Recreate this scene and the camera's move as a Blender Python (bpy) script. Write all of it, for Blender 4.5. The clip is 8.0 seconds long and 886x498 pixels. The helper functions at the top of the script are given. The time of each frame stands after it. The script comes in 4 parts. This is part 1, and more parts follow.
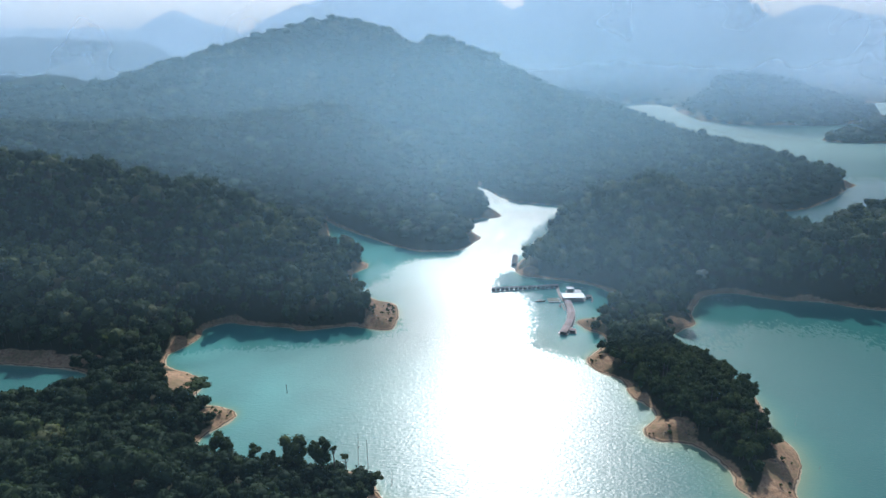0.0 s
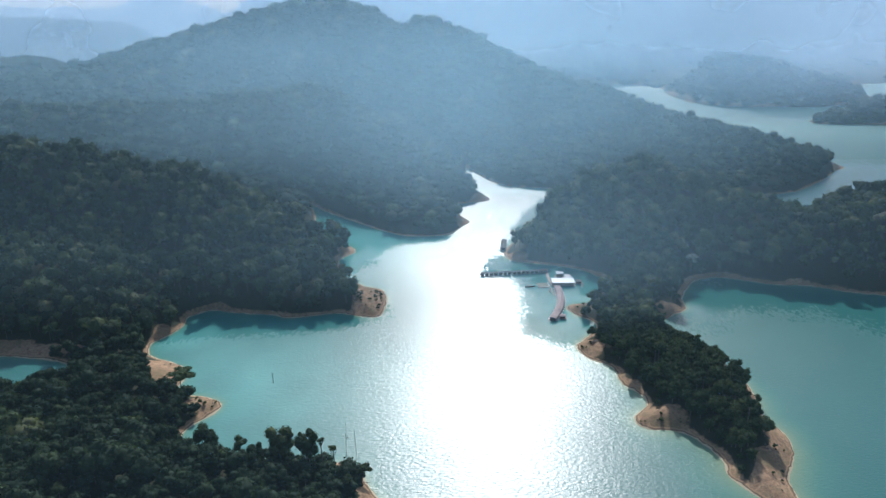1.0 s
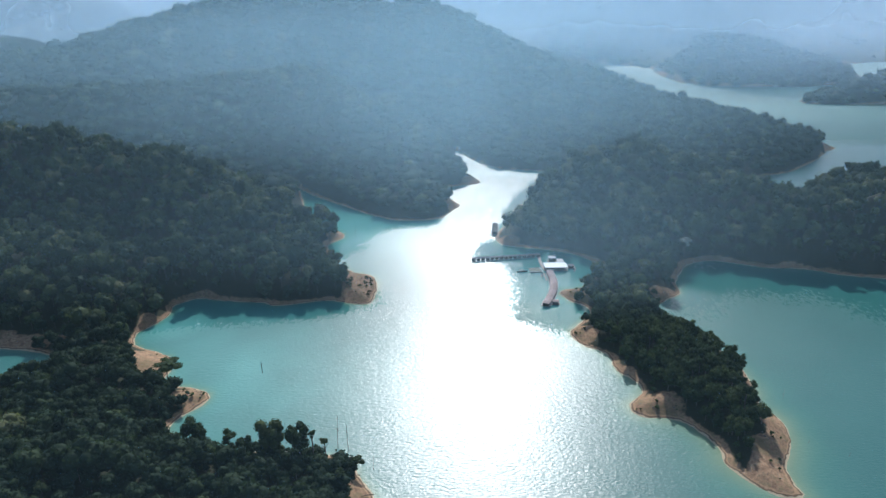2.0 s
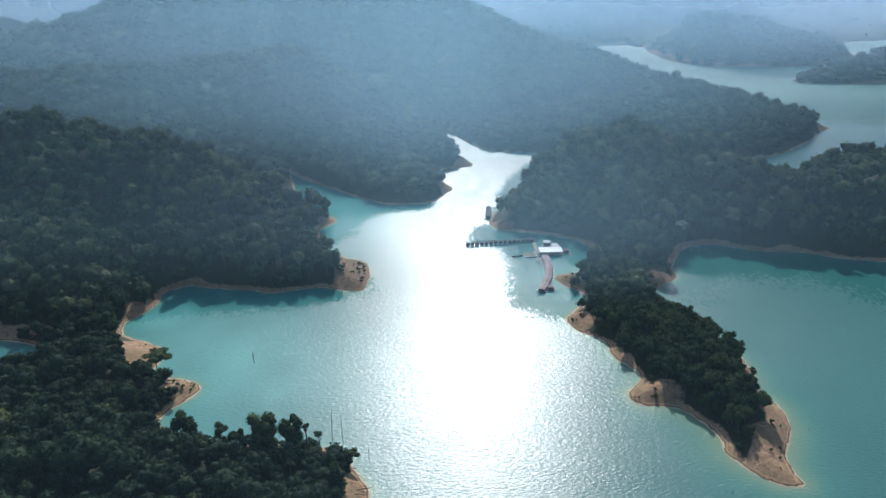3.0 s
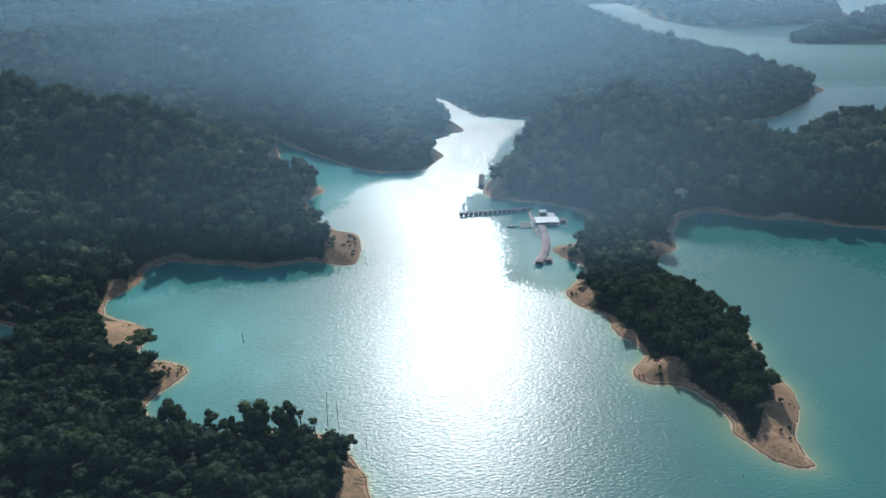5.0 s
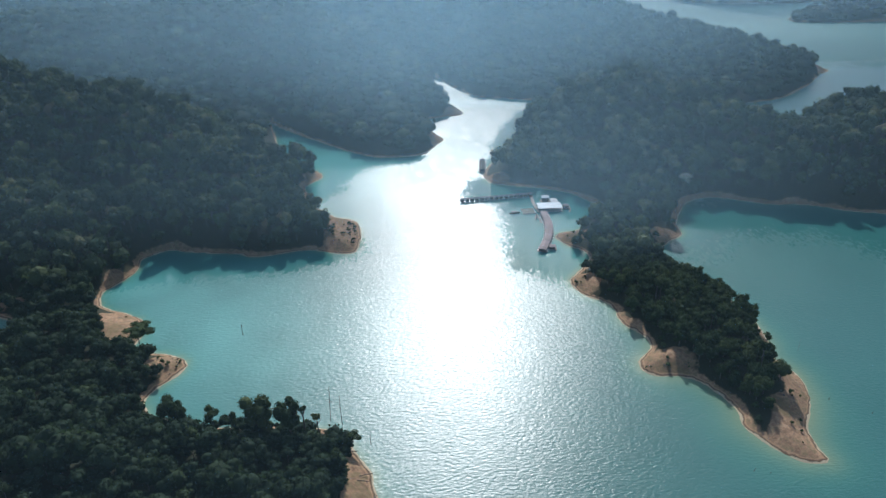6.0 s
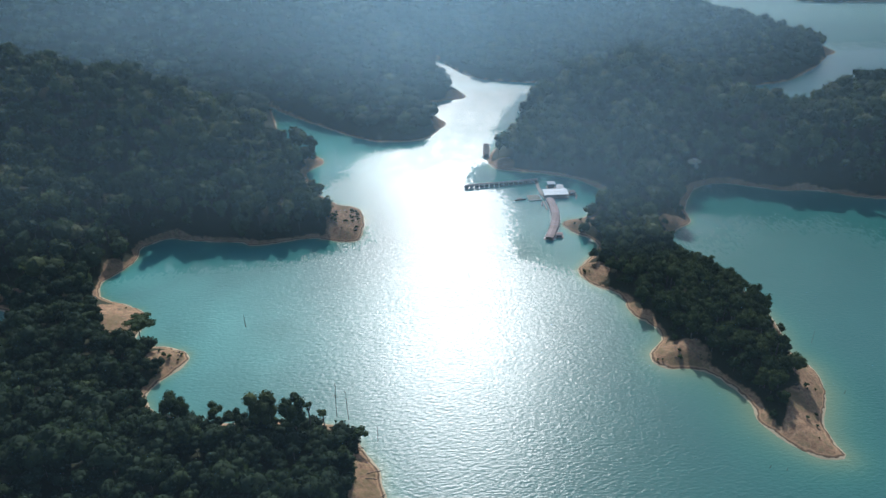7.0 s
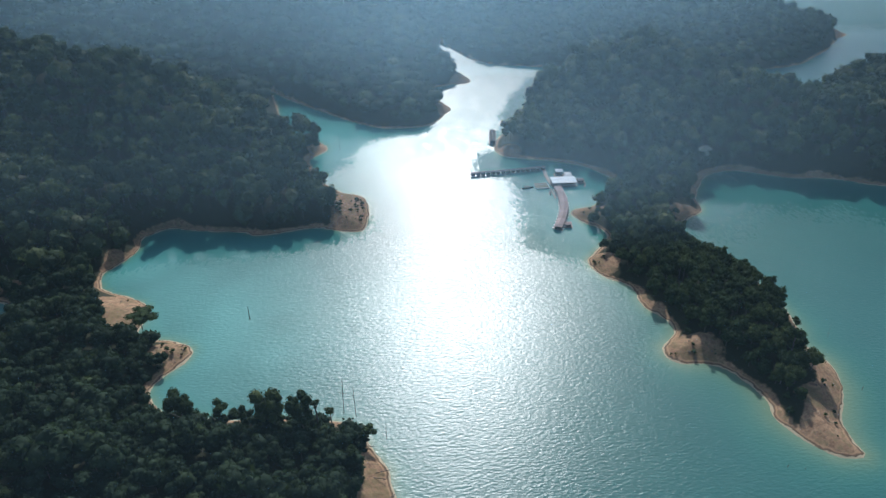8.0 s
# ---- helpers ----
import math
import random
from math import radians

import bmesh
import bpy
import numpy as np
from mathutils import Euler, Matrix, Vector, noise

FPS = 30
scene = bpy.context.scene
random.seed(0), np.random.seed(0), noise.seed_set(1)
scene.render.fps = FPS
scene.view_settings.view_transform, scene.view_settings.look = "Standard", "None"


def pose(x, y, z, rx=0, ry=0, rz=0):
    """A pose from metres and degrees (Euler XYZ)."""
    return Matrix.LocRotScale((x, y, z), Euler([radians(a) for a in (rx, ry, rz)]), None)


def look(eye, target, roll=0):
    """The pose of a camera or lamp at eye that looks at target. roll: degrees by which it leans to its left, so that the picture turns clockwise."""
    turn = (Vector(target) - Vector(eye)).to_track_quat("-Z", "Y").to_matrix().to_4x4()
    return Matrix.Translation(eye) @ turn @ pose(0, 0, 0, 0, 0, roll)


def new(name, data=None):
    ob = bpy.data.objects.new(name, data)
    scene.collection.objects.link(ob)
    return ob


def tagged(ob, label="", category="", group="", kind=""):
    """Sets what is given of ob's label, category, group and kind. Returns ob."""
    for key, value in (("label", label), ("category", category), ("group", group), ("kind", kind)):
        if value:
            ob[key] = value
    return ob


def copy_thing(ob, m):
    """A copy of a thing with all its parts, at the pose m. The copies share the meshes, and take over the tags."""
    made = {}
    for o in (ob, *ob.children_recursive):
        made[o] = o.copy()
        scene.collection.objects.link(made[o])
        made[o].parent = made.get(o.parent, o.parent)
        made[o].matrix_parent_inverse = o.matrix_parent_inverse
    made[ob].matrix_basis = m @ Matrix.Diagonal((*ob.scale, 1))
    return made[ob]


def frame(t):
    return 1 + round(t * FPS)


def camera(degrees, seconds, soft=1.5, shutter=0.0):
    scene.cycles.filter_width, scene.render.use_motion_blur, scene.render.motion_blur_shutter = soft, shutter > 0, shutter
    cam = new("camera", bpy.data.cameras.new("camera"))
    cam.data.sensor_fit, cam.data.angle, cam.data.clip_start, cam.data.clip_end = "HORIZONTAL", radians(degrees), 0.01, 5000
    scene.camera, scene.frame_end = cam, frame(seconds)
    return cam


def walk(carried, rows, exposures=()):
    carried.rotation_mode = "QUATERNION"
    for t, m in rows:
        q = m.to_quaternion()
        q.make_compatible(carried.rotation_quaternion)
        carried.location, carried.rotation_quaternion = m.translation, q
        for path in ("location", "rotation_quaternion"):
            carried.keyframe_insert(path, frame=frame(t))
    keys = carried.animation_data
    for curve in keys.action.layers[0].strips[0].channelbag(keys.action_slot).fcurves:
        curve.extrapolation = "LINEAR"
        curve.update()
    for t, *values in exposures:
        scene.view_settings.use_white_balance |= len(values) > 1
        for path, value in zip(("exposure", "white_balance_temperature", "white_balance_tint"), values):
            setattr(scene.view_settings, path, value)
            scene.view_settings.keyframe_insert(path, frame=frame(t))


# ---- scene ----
cam = camera(64.0, 8.0)
PATH = [
    (0, (-1.726, 2.812, 232.646), (-1.726, 4.718, 232.04), -1.1),
    (0.5, (-2.3, 8.048, 232.44), (-2.282, 9.946, 231.809), -1.1),
    (1, (-2.513, 12.232, 232.463), (-2.478, 14.121, 231.808), -1.0),
    (1.5, (-3.258, 17.139, 232.447), (-3.207, 19.019, 231.767), -1.0),
    (3, (-5.903, 32.239, 233.052), (-5.814, 34.088, 232.294), -1.1),
    (3.5, (-7.043, 36.952, 233.216), (-6.944, 38.79, 232.433), -1.1),
    (4, (-8.183, 42.095, 233.119), (-8.075, 43.921, 232.312), -1.1),
    (4.5, (-9.658, 47.324, 232.804), (-9.541, 49.139, 231.973), -1.1),
    (5, (-11.089, 52.335, 233.094), (-10.964, 54.138, 232.237), -1.1),
    (6.5, (-16.006, 68.291, 233.783), (-15.872, 70.057, 232.854), -1.3),
    (7, (-17.925, 73.702, 233.882), (-17.791, 75.455, 232.93), -1.3),
    (7.5, (-19.128, 78.921, 234.159), (-18.999, 80.663, 233.184), -1.4),
    (8, (-20.929, 84.157, 234.194), (-20.801, 85.887, 233.199), -1.4),
]
walk(cam, [(t, look(eye, target, roll)) for t, eye, target, roll in PATH], [(0, 0.07, 5700, 10), (8, -0.16, 5700, 10)])

# ---- world, sun, exposure ----
SUN_AZ, SUN_EL = radians(5.2), radians(33.5)      # from +y towards +x; above the horizon
scene.view_settings.exposure = 0.0
world = bpy.data.worlds.new("world")
scene.world = world
world.use_nodes = True
wn = world.node_tree
wn.nodes.clear()
sky = wn.nodes.new("ShaderNodeTexSky")
sky.sky_type, sky.sun_disc = "NISHITA", False
sky.sun_elevation, sky.sun_rotation = SUN_EL, SUN_AZ
sky.air_density, sky.dust_density, sky.ozone_density = 1.2, 2.6, 1.8
wbg = wn.nodes.new("ShaderNodeBackground")
wbg.inputs["Strength"].default_value = 0.12
wout = wn.nodes.new("ShaderNodeOutputWorld")
wn.links.new(sky.outputs[0], wbg.inputs["Color"])
wn.links.new(wbg.outputs[0], wout.inputs["Surface"])

sun_data = bpy.data.lights.new("sun", "SUN")
sun_data.energy, sun_data.angle, sun_data.color = 5.0, radians(1.0), (1.0, 0.95, 0.86)
sun = new("sun", sun_data)
to_sun = Vector((math.sin(SUN_AZ) * math.cos(SUN_EL), math.cos(SUN_AZ) * math.cos(SUN_EL), math.sin(SUN_EL)))
sun.matrix_world = look(to_sun * 3000, (0, 0, 0))


# ---- materials ----
def material(name):
    m = bpy.data.materials.new(name)
    m.use_nodes = True
    nt = m.node_tree
    return m, nt, nt.nodes["Principled BSDF"]


def node(nt, kind, **values):
    n = nt.nodes.new(kind)
    for key, v in values.items():
        n.inputs[key.replace("_", " ")].default_value = v
    return n


def ramp(nt, source, *stops):
    r = nt.nodes.new("ShaderNodeValToRGB")
    e = r.color_ramp.elements
    while len(e) < len(stops):
        e.new(0.5)
    for k, (p, c) in enumerate(stops):
        e[k].position, e[k].color = p, (*c, 1) if len(c) == 3 else c
    nt.links.new(source, r.inputs["Fac"])
    return r.outputs["Color"]


def mixed(nt, fac, a, b, blend="MIX"):
    n = nt.nodes.new("ShaderNodeMix")
    n.data_type, n.blend_type = "RGBA", blend
    for slot, v in (("Factor", fac), ("A", a), ("B", b)):
        sock = [s for s in n.inputs if s.name == slot and s.enabled][0]
        if isinstance(v, (int, float)):
            sock.default_value = v
        elif isinstance(v, tuple):
            sock.default_value = (*v, 1)
        else:
            nt.links.new(v, sock)
    return [s for s in n.outputs if s.enabled][0]


def calc(nt, op, a, b=0.0, c=0.0, clamp=False):
    n = nt.nodes.new("ShaderNodeMath")
    n.operation, n.use_clamp = op, clamp
    for k, v in enumerate((a, b, c)):
        if isinstance(v, (int, float)):
            n.inputs[k].default_value = v
        else:
            nt.links.new(v, n.inputs[k])
    return n.outputs[0]


def attr(nt, name):
    n = nt.nodes.new("ShaderNodeAttribute")
    n.attribute_name = name
    return n.outputs["Fac"]


def place(nt):
    return nt.nodes.new("ShaderNodeNewGeometry").outputs["Position"]


def grain(nt, vector, scale, detail=4.0, rough=0.55, stretch=None):
    if stretch:
        mp = nt.nodes.new("ShaderNodeMapping")
        mp.inputs["Scale"].default_value = stretch[:3]
        mp.inputs["Rotation"].default_value = (0, 0, stretch[3] if len(stretch) > 3 else 0)
        nt.links.new(vector, mp.inputs["Vector"])
        vector = mp.outputs[0]
    n = node(nt, "ShaderNodeTexNoise", Scale=scale, Detail=detail, Roughness=rough)
    nt.links.new(vector, n.inputs["Vector"])
    return n.outputs["Fac"]


def bump(nt, height, strength, distance, below=None):
    n = node(nt, "ShaderNodeBump", Strength=strength, Distance=distance)
    nt.links.new(height, n.inputs["Height"])
    if below:
        nt.links.new(below, n.inputs["Normal"])
    return n.outputs[0]


def ground_material():
    """Bare laterite shore, pale at the waterline, with dry scrub, and near black where the woods stand."""
    m, nt, b = material("shore_soil")
    p = place(nt)
    sep = nt.nodes.new("ShaderNodeSeparateXYZ")
    nt.links.new(p, sep.inputs[0])
    z = sep.outputs["Z"]
    big, mid, fine = grain(nt, p, 0.06), grain(nt, p, 0.35, 5), grain(nt, p, 2.2, 3)
    soil = ramp(nt, mid, (0.3, (0.17, 0.10, 0.06)), (0.48, (0.36, 0.22, 0.125)), (0.72, (0.51, 0.34, 0.20)))
    patch = ramp(nt, grain(nt, p, 0.45, 6, 0.75), (0.44, (0, 0, 0)), (0.58, (1, 1, 1)))
    soil = mixed(nt, calc(nt, "MULTIPLY", patch, 0.55), soil, (0.13, 0.085, 0.05))
    scrub = ramp(nt, calc(nt, "ADD", calc(nt, "MULTIPLY", mid, 0.6), calc(nt, "MULTIPLY", big, 0.45)), (0.49, (0, 0, 0)), (0.60, (1, 1, 1)))
    soil = mixed(nt, calc(nt, "MULTIPLY", scrub, 0.65), soil, (0.10, 0.085, 0.035))
    # old waterlines, dark and pale bands that follow the level
    level = calc(nt, "ADD", calc(nt, "MULTIPLY_ADD", grain(nt, p, 0.13, 4), 1.5, -0.75), calc(nt, "MULTIPLY_ADD", fine, 0.15, z))
    band = ramp(nt, calc(nt, "DIVIDE", level, 3.0), (0.0, (0.42, 0.34, 0.22)), (0.10, (0.46, 0.37, 0.24)), (0.14, (0.10, 0.07, 0.04)),
                (0.20, (0.16, 0.10, 0.06)), (0.27, (0.43, 0.27, 0.15)), (0.6, (0.41, 0.25, 0.13)))
    low = ramp(nt, calc(nt, "DIVIDE", level, 3.0), (0.24, (1, 1, 1)), (0.34, (0, 0, 0)))
    soil = mixed(nt, low, soil, band)
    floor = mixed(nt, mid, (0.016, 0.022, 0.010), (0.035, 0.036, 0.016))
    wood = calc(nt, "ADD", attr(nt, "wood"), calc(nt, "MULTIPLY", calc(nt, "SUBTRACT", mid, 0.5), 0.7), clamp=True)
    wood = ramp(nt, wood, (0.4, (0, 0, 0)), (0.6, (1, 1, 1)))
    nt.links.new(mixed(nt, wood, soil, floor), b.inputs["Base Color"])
    b.inputs["Roughness"].default_value = 0.92
    b.inputs["Specular IOR Level"].default_value = 0.2
    nt.links.new(bump(nt, mid, 0.7, 0.5, bump(nt, fine, 0.5, 0.12)), b.inputs["Normal"])
    return m


def water_material():
    """Milky turquoise lake water, clear sandy shallows, ruffled by wind in the open and calm in the lee of the woods."""
    m, nt, b = material("lake_water")
    p = place(nt)
    wide = grain(nt, p, 0.008, 3)
    deep = ramp(nt, wide, (0.3, (0.029, 0.118, 0.106)), (0.7, (0.039, 0.143, 0.126)))
    deep = mixed(nt, attr(nt, "milk_sheen"), deep, (0.11, 0.32, 0.29))
    shoal = attr(nt, "shoal")
    green = ramp(nt, shoal, (0.0, (0, 0, 0)), (0.35, (0.3, 0.3, 0.3)), (1.0, (0.8, 0.8, 0.8)))
    tint = mixed(nt, shoal, (0.03, 0.22, 0.16), (0.205, 0.26, 0.14))
    nt.links.new(mixed(nt, green, deep, tint), b.inputs["Base Color"])
    lee = calc(nt, "ADD", attr(nt, "calm"), calc(nt, "MULTIPLY", calc(nt, "SUBTRACT", grain(nt, p, 0.30, 6, 0.75, (1.2, 0.55, 1.0, 0.1)), 0.5), 2.4))
    calm = ramp(nt, lee, (0.45, (0, 0, 0)), (0.57, (1, 1, 1)))
    ruffle = calc(nt, "SUBTRACT", 1.0, calm)
    gust = grain(nt, p, 0.02, 4, 0.6, (1.0, 0.45, 1.0, 0.5))
    ripple = grain(nt, p, 0.52, 2, 0.55, (0.72, 1.5, 1.0, 0.12))
    small = grain(nt, p, 1.25, 3, 0.6, (0.8, 1.5, 1.0, -0.2))
    wind = attr(nt, "gust")
    streak = ramp(nt, grain(nt, p, 0.09, 8, 0.75, (1.0, 0.5, 1.0, 0.35)), (0.40, (0, 0, 0)), (0.50, (1, 1, 1)))
    split = nt.nodes.new("ShaderNodeSeparateXYZ")
    nt.links.new(p, split.inputs[0])
    streak = calc(nt, "MAXIMUM", streak, calc(nt, "GREATER_THAN", split.outputs["Y"], 1050.0))
    wind = calc(nt, "MULTIPLY", calc(nt, "MULTIPLY", wind, streak), ruffle)
    rough = calc(nt, "ADD", calc(nt, "MULTIPLY_ADD", ruffle, 0.19, 0.10), calc(nt, "MULTIPLY", wind, 0.32))
    nt.links.new(rough, b.inputs["Roughness"])
    b.inputs["IOR"].default_value = 1.333
    n1 = nt.nodes.new("ShaderNodeBump")
    n1.inputs["Distance"].default_value = 0.34
    nt.links.new(ripple, n1.inputs["Height"])
    nt.links.new(calc(nt, "ADD", calc(nt, "MULTIPLY", ruffle, calc(nt, "MULTIPLY_ADD", gust, 0.9, 0.25)), calc(nt, "MULTIPLY", wind, 0.5)), n1.inputs["Strength"])
    n2 = nt.nodes.new("ShaderNodeBump")
    n2.inputs["Distance"].default_value = 0.12
    nt.links.new(small, n2.inputs["Height"])
    nt.links.new(calc(nt, "MULTIPLY_ADD", ruffle, 0.6, 0.03), n2.inputs["Strength"])
    nt.links.new(n1.outputs[0], n2.inputs["Normal"])
    nt.links.new(n2.outputs[0], b.inputs["Normal"])
    return m


def leaf_material(name, single):
    """Rainforest leaves: each crown has its own green, a few are olive or dry; thin enough to let some sun through."""
    m, nt, b = material(name)
    tint = attr(nt, "tint")
    info = nt.nodes.new("ShaderNodeObjectInfo").outputs["Random"]
    crown = calc(nt, "MULTIPLY_ADD", info, 0.6, 0.25) if single else tint
    col = ramp(nt, crown, (0.0, (0.028, 0.044, 0.028)), (0.35, (0.036, 0.054, 0.030)), (0.62, (0.050, 0.070, 0.034)),
               (0.84, (0.072, 0.090, 0.042)), (0.95, (0.098, 0.112, 0.054)), (1.0, (0.125, 0.130, 0.075)))
    leaf = nt.nodes.new("ShaderNodeNewGeometry").outputs["Random Per Island"]
    col = mixed(nt, 1.0, col, ramp(nt, leaf, (0.0, (0.72, 0.74, 0.72)), (1.0, (1.28, 1.26, 1.22))), "MULTIPLY")
    if single:
        col = mixed(nt, 1.0, col, (0.86, 0.9, 0.8), "MULTIPLY")
    nt.links.new(col, b.inputs["Base Color"])
    b.inputs["Roughness"].default_value = 0.6
    b.inputs["Specular IOR Level"].default_value = 0.02
    tr = nt.nodes.new("ShaderNodeBsdfTranslucent")
    nt.links.new(mixed(nt, 1.0, col, (1.25, 1.35, 0.7), "MULTIPLY"), tr.inputs["Color"])
    mx = nt.nodes.new("ShaderNodeMixShader")
    mx.inputs[0].default_value = 0.27
    nt.links.new(b.outputs[0], mx.inputs[1])
    nt.links.new(tr.outputs[0], mx.inputs[2])
    nt.links.new(mx.outputs[0], nt.nodes["Material Output"].inputs["Surface"])
    return m


def bark_material():
    m, nt, b = material("grey_bark")
    p = place(nt)
    nt.links.new(ramp(nt, grain(nt, p, 1.5, 5), (0.3, (0.05, 0.04, 0.03)), (0.7, (0.16, 0.14, 0.11))), b.inputs["Base Color"])
    b.inputs["Roughness"].default_value = 0.9
    return m


def haze_sheet_material(name, thick, low, high, top, tone, core=None):
    """Translucent sheet put up in place of haze in the air, lit by the sun from behind: thick is its cover, from none
    at the height low to full at high, none again at top.
    """
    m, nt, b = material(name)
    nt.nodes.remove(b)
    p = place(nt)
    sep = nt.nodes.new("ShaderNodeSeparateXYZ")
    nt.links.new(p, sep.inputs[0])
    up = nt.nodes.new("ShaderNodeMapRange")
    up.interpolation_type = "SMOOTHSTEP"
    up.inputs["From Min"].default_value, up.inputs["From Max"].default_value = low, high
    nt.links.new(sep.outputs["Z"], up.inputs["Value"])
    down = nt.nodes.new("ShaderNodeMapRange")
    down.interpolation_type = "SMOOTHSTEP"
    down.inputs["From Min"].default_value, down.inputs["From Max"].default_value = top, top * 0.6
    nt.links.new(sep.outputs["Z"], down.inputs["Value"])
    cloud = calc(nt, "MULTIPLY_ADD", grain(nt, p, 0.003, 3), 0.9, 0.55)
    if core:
        # denser below the sun, its glow in haze put into the cover: x, half width, share left outside
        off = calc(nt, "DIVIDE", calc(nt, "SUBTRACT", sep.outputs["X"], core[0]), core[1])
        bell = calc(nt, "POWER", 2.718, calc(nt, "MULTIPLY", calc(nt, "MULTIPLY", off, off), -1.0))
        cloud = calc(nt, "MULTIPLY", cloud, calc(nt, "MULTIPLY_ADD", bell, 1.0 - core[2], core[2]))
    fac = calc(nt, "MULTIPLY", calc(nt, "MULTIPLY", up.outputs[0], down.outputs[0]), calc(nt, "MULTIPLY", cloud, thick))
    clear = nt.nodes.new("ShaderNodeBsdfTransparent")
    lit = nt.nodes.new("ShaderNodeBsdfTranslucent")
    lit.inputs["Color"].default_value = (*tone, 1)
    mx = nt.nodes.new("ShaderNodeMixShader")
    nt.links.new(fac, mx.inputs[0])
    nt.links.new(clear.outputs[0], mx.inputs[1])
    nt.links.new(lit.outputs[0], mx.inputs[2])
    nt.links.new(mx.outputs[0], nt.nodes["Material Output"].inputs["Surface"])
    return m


SOIL, WATER, LEAF, BARK = ground_material(), water_material(), leaf_material("forest_leaves", False), bark_material()
LEAF_SINGLE = leaf_material("tree_leaves", True)

# ---- the plan of the land: shores, hills ----
SHORE_NEAR = [(-120, -60), (-60, 90), (-34, 200), (-22, 262), (-28, 288), (-30, 303), (-37, 315), (-43, 329), (-53, 336), (-75, 340), (-106, 342), (-138, 349),
              (-148, 362), (-149, 369), (-144, 379), (-135, 389), (-133, 399), (-146, 409), (-160, 411), (-169, 418), (-167, 429), (-169, 443),
              (-179, 454), (-200, 464), (-207, 474), (-210, 486), (-200, 499), (-194, 517), (-199, 530), (-182, 547)]
SHORE_WEST = [(-156, 537), (-128, 533), (-119, 525), (-100, 528), (-77, 534), (-61, 525), (-45, 521), (-40, 535), (-41, 567), (-44, 580), (-63, 588),
              (-85, 620), (-90, 649), (-93, 657), (-79, 677), (-77, 684), (-86, 699), (-99, 710), (-122, 729), (-136, 806), (-148, 856),
              (-149, 866), (-120, 822), (-83, 780), (-59, 752), (-27, 726), (6, 726), (22, 732), (36, 763), (43, 774), (32, 800), (28, 850)]
SHORE_NORTH = [(46, 854), (78, 863), (56, 912), (49, 951), (50, 1005), (49, 1035), (56, 1046), (66, 1017), (82, 964), (100, 934), (126, 925), (160, 910),
               (260, 890), (350, 868), (410, 858), (460, 870), (528, 929), (573, 987), (602, 1004), (590, 1028), (560, 1080), (450, 1200), (330, 1400), (260, 1650)]
SHORE_FAR = [(300, 1900), (400, 2150), (480, 2165), (577, 2100), (653, 2028), (640, 1950), (618, 1802), (628, 1693), (702, 1614), (858, 1593), (980, 1610),
             (1060, 1720), (1105, 1940), (1255, 2028), (1500, 2000), (2500, 2100), (4700, 2300), (4700, 4700), (-4700, 4700), (-4700, -400)]
HEAD_WEST = [(131, 813), (111, 751), (93, 713), (75, 686), (68, 664), (72, 646), (80, 639), (105, 632), (135, 617), (149, 596), (152, 577), (136, 554),
             (126, 540), (109, 538), (104, 530), (110, 517), (121, 506), (122, 494), (111, 479), (100, 466), (99, 456), (105, 444), (115, 437),
             (120, 425), (117, 418), (119, 408), (125, 400), (128, 389), (123, 379), (115, 373), (114, 365), (121, 358), (134, 357)]
HEAD_EAST = [(142, 351), (148, 340), (150, 329), (148, 316), (152, 305), (158, 296), (164, 289), (176, 288), (175, 297), (176, 309), (183, 320), (191, 331),
             (195, 348), (192, 362), (189, 367), (194, 382), (197, 395), (196, 420), (188, 445), (172, 465), (169, 480), (170, 500), (183, 511),
             (199, 522), (202, 533), (202, 545), (219, 574), (233, 586), (254, 591), (290, 569), (324, 565), (348, 546)]
HEAD_BACK = [(420, 530), (600, 520), (900, 560), (900, 820), (650, 810), (540, 822), (470, 815), (432, 778), (400, 745), (345, 748), (290, 795), (200, 840)]
FAR_ISLE = [(755, 1418), (749, 1362), (848, 1351), (1000, 1340), (1400, 1300), (1500, 1500), (1300, 1560), (1000, 1500), (850, 1460)]
POND = [(-420, 474), (-328, 475), (-301, 471), (-269, 464), (-248, 452), (-244, 438), (-262, 428), (-300, 420), (-420, 425)]

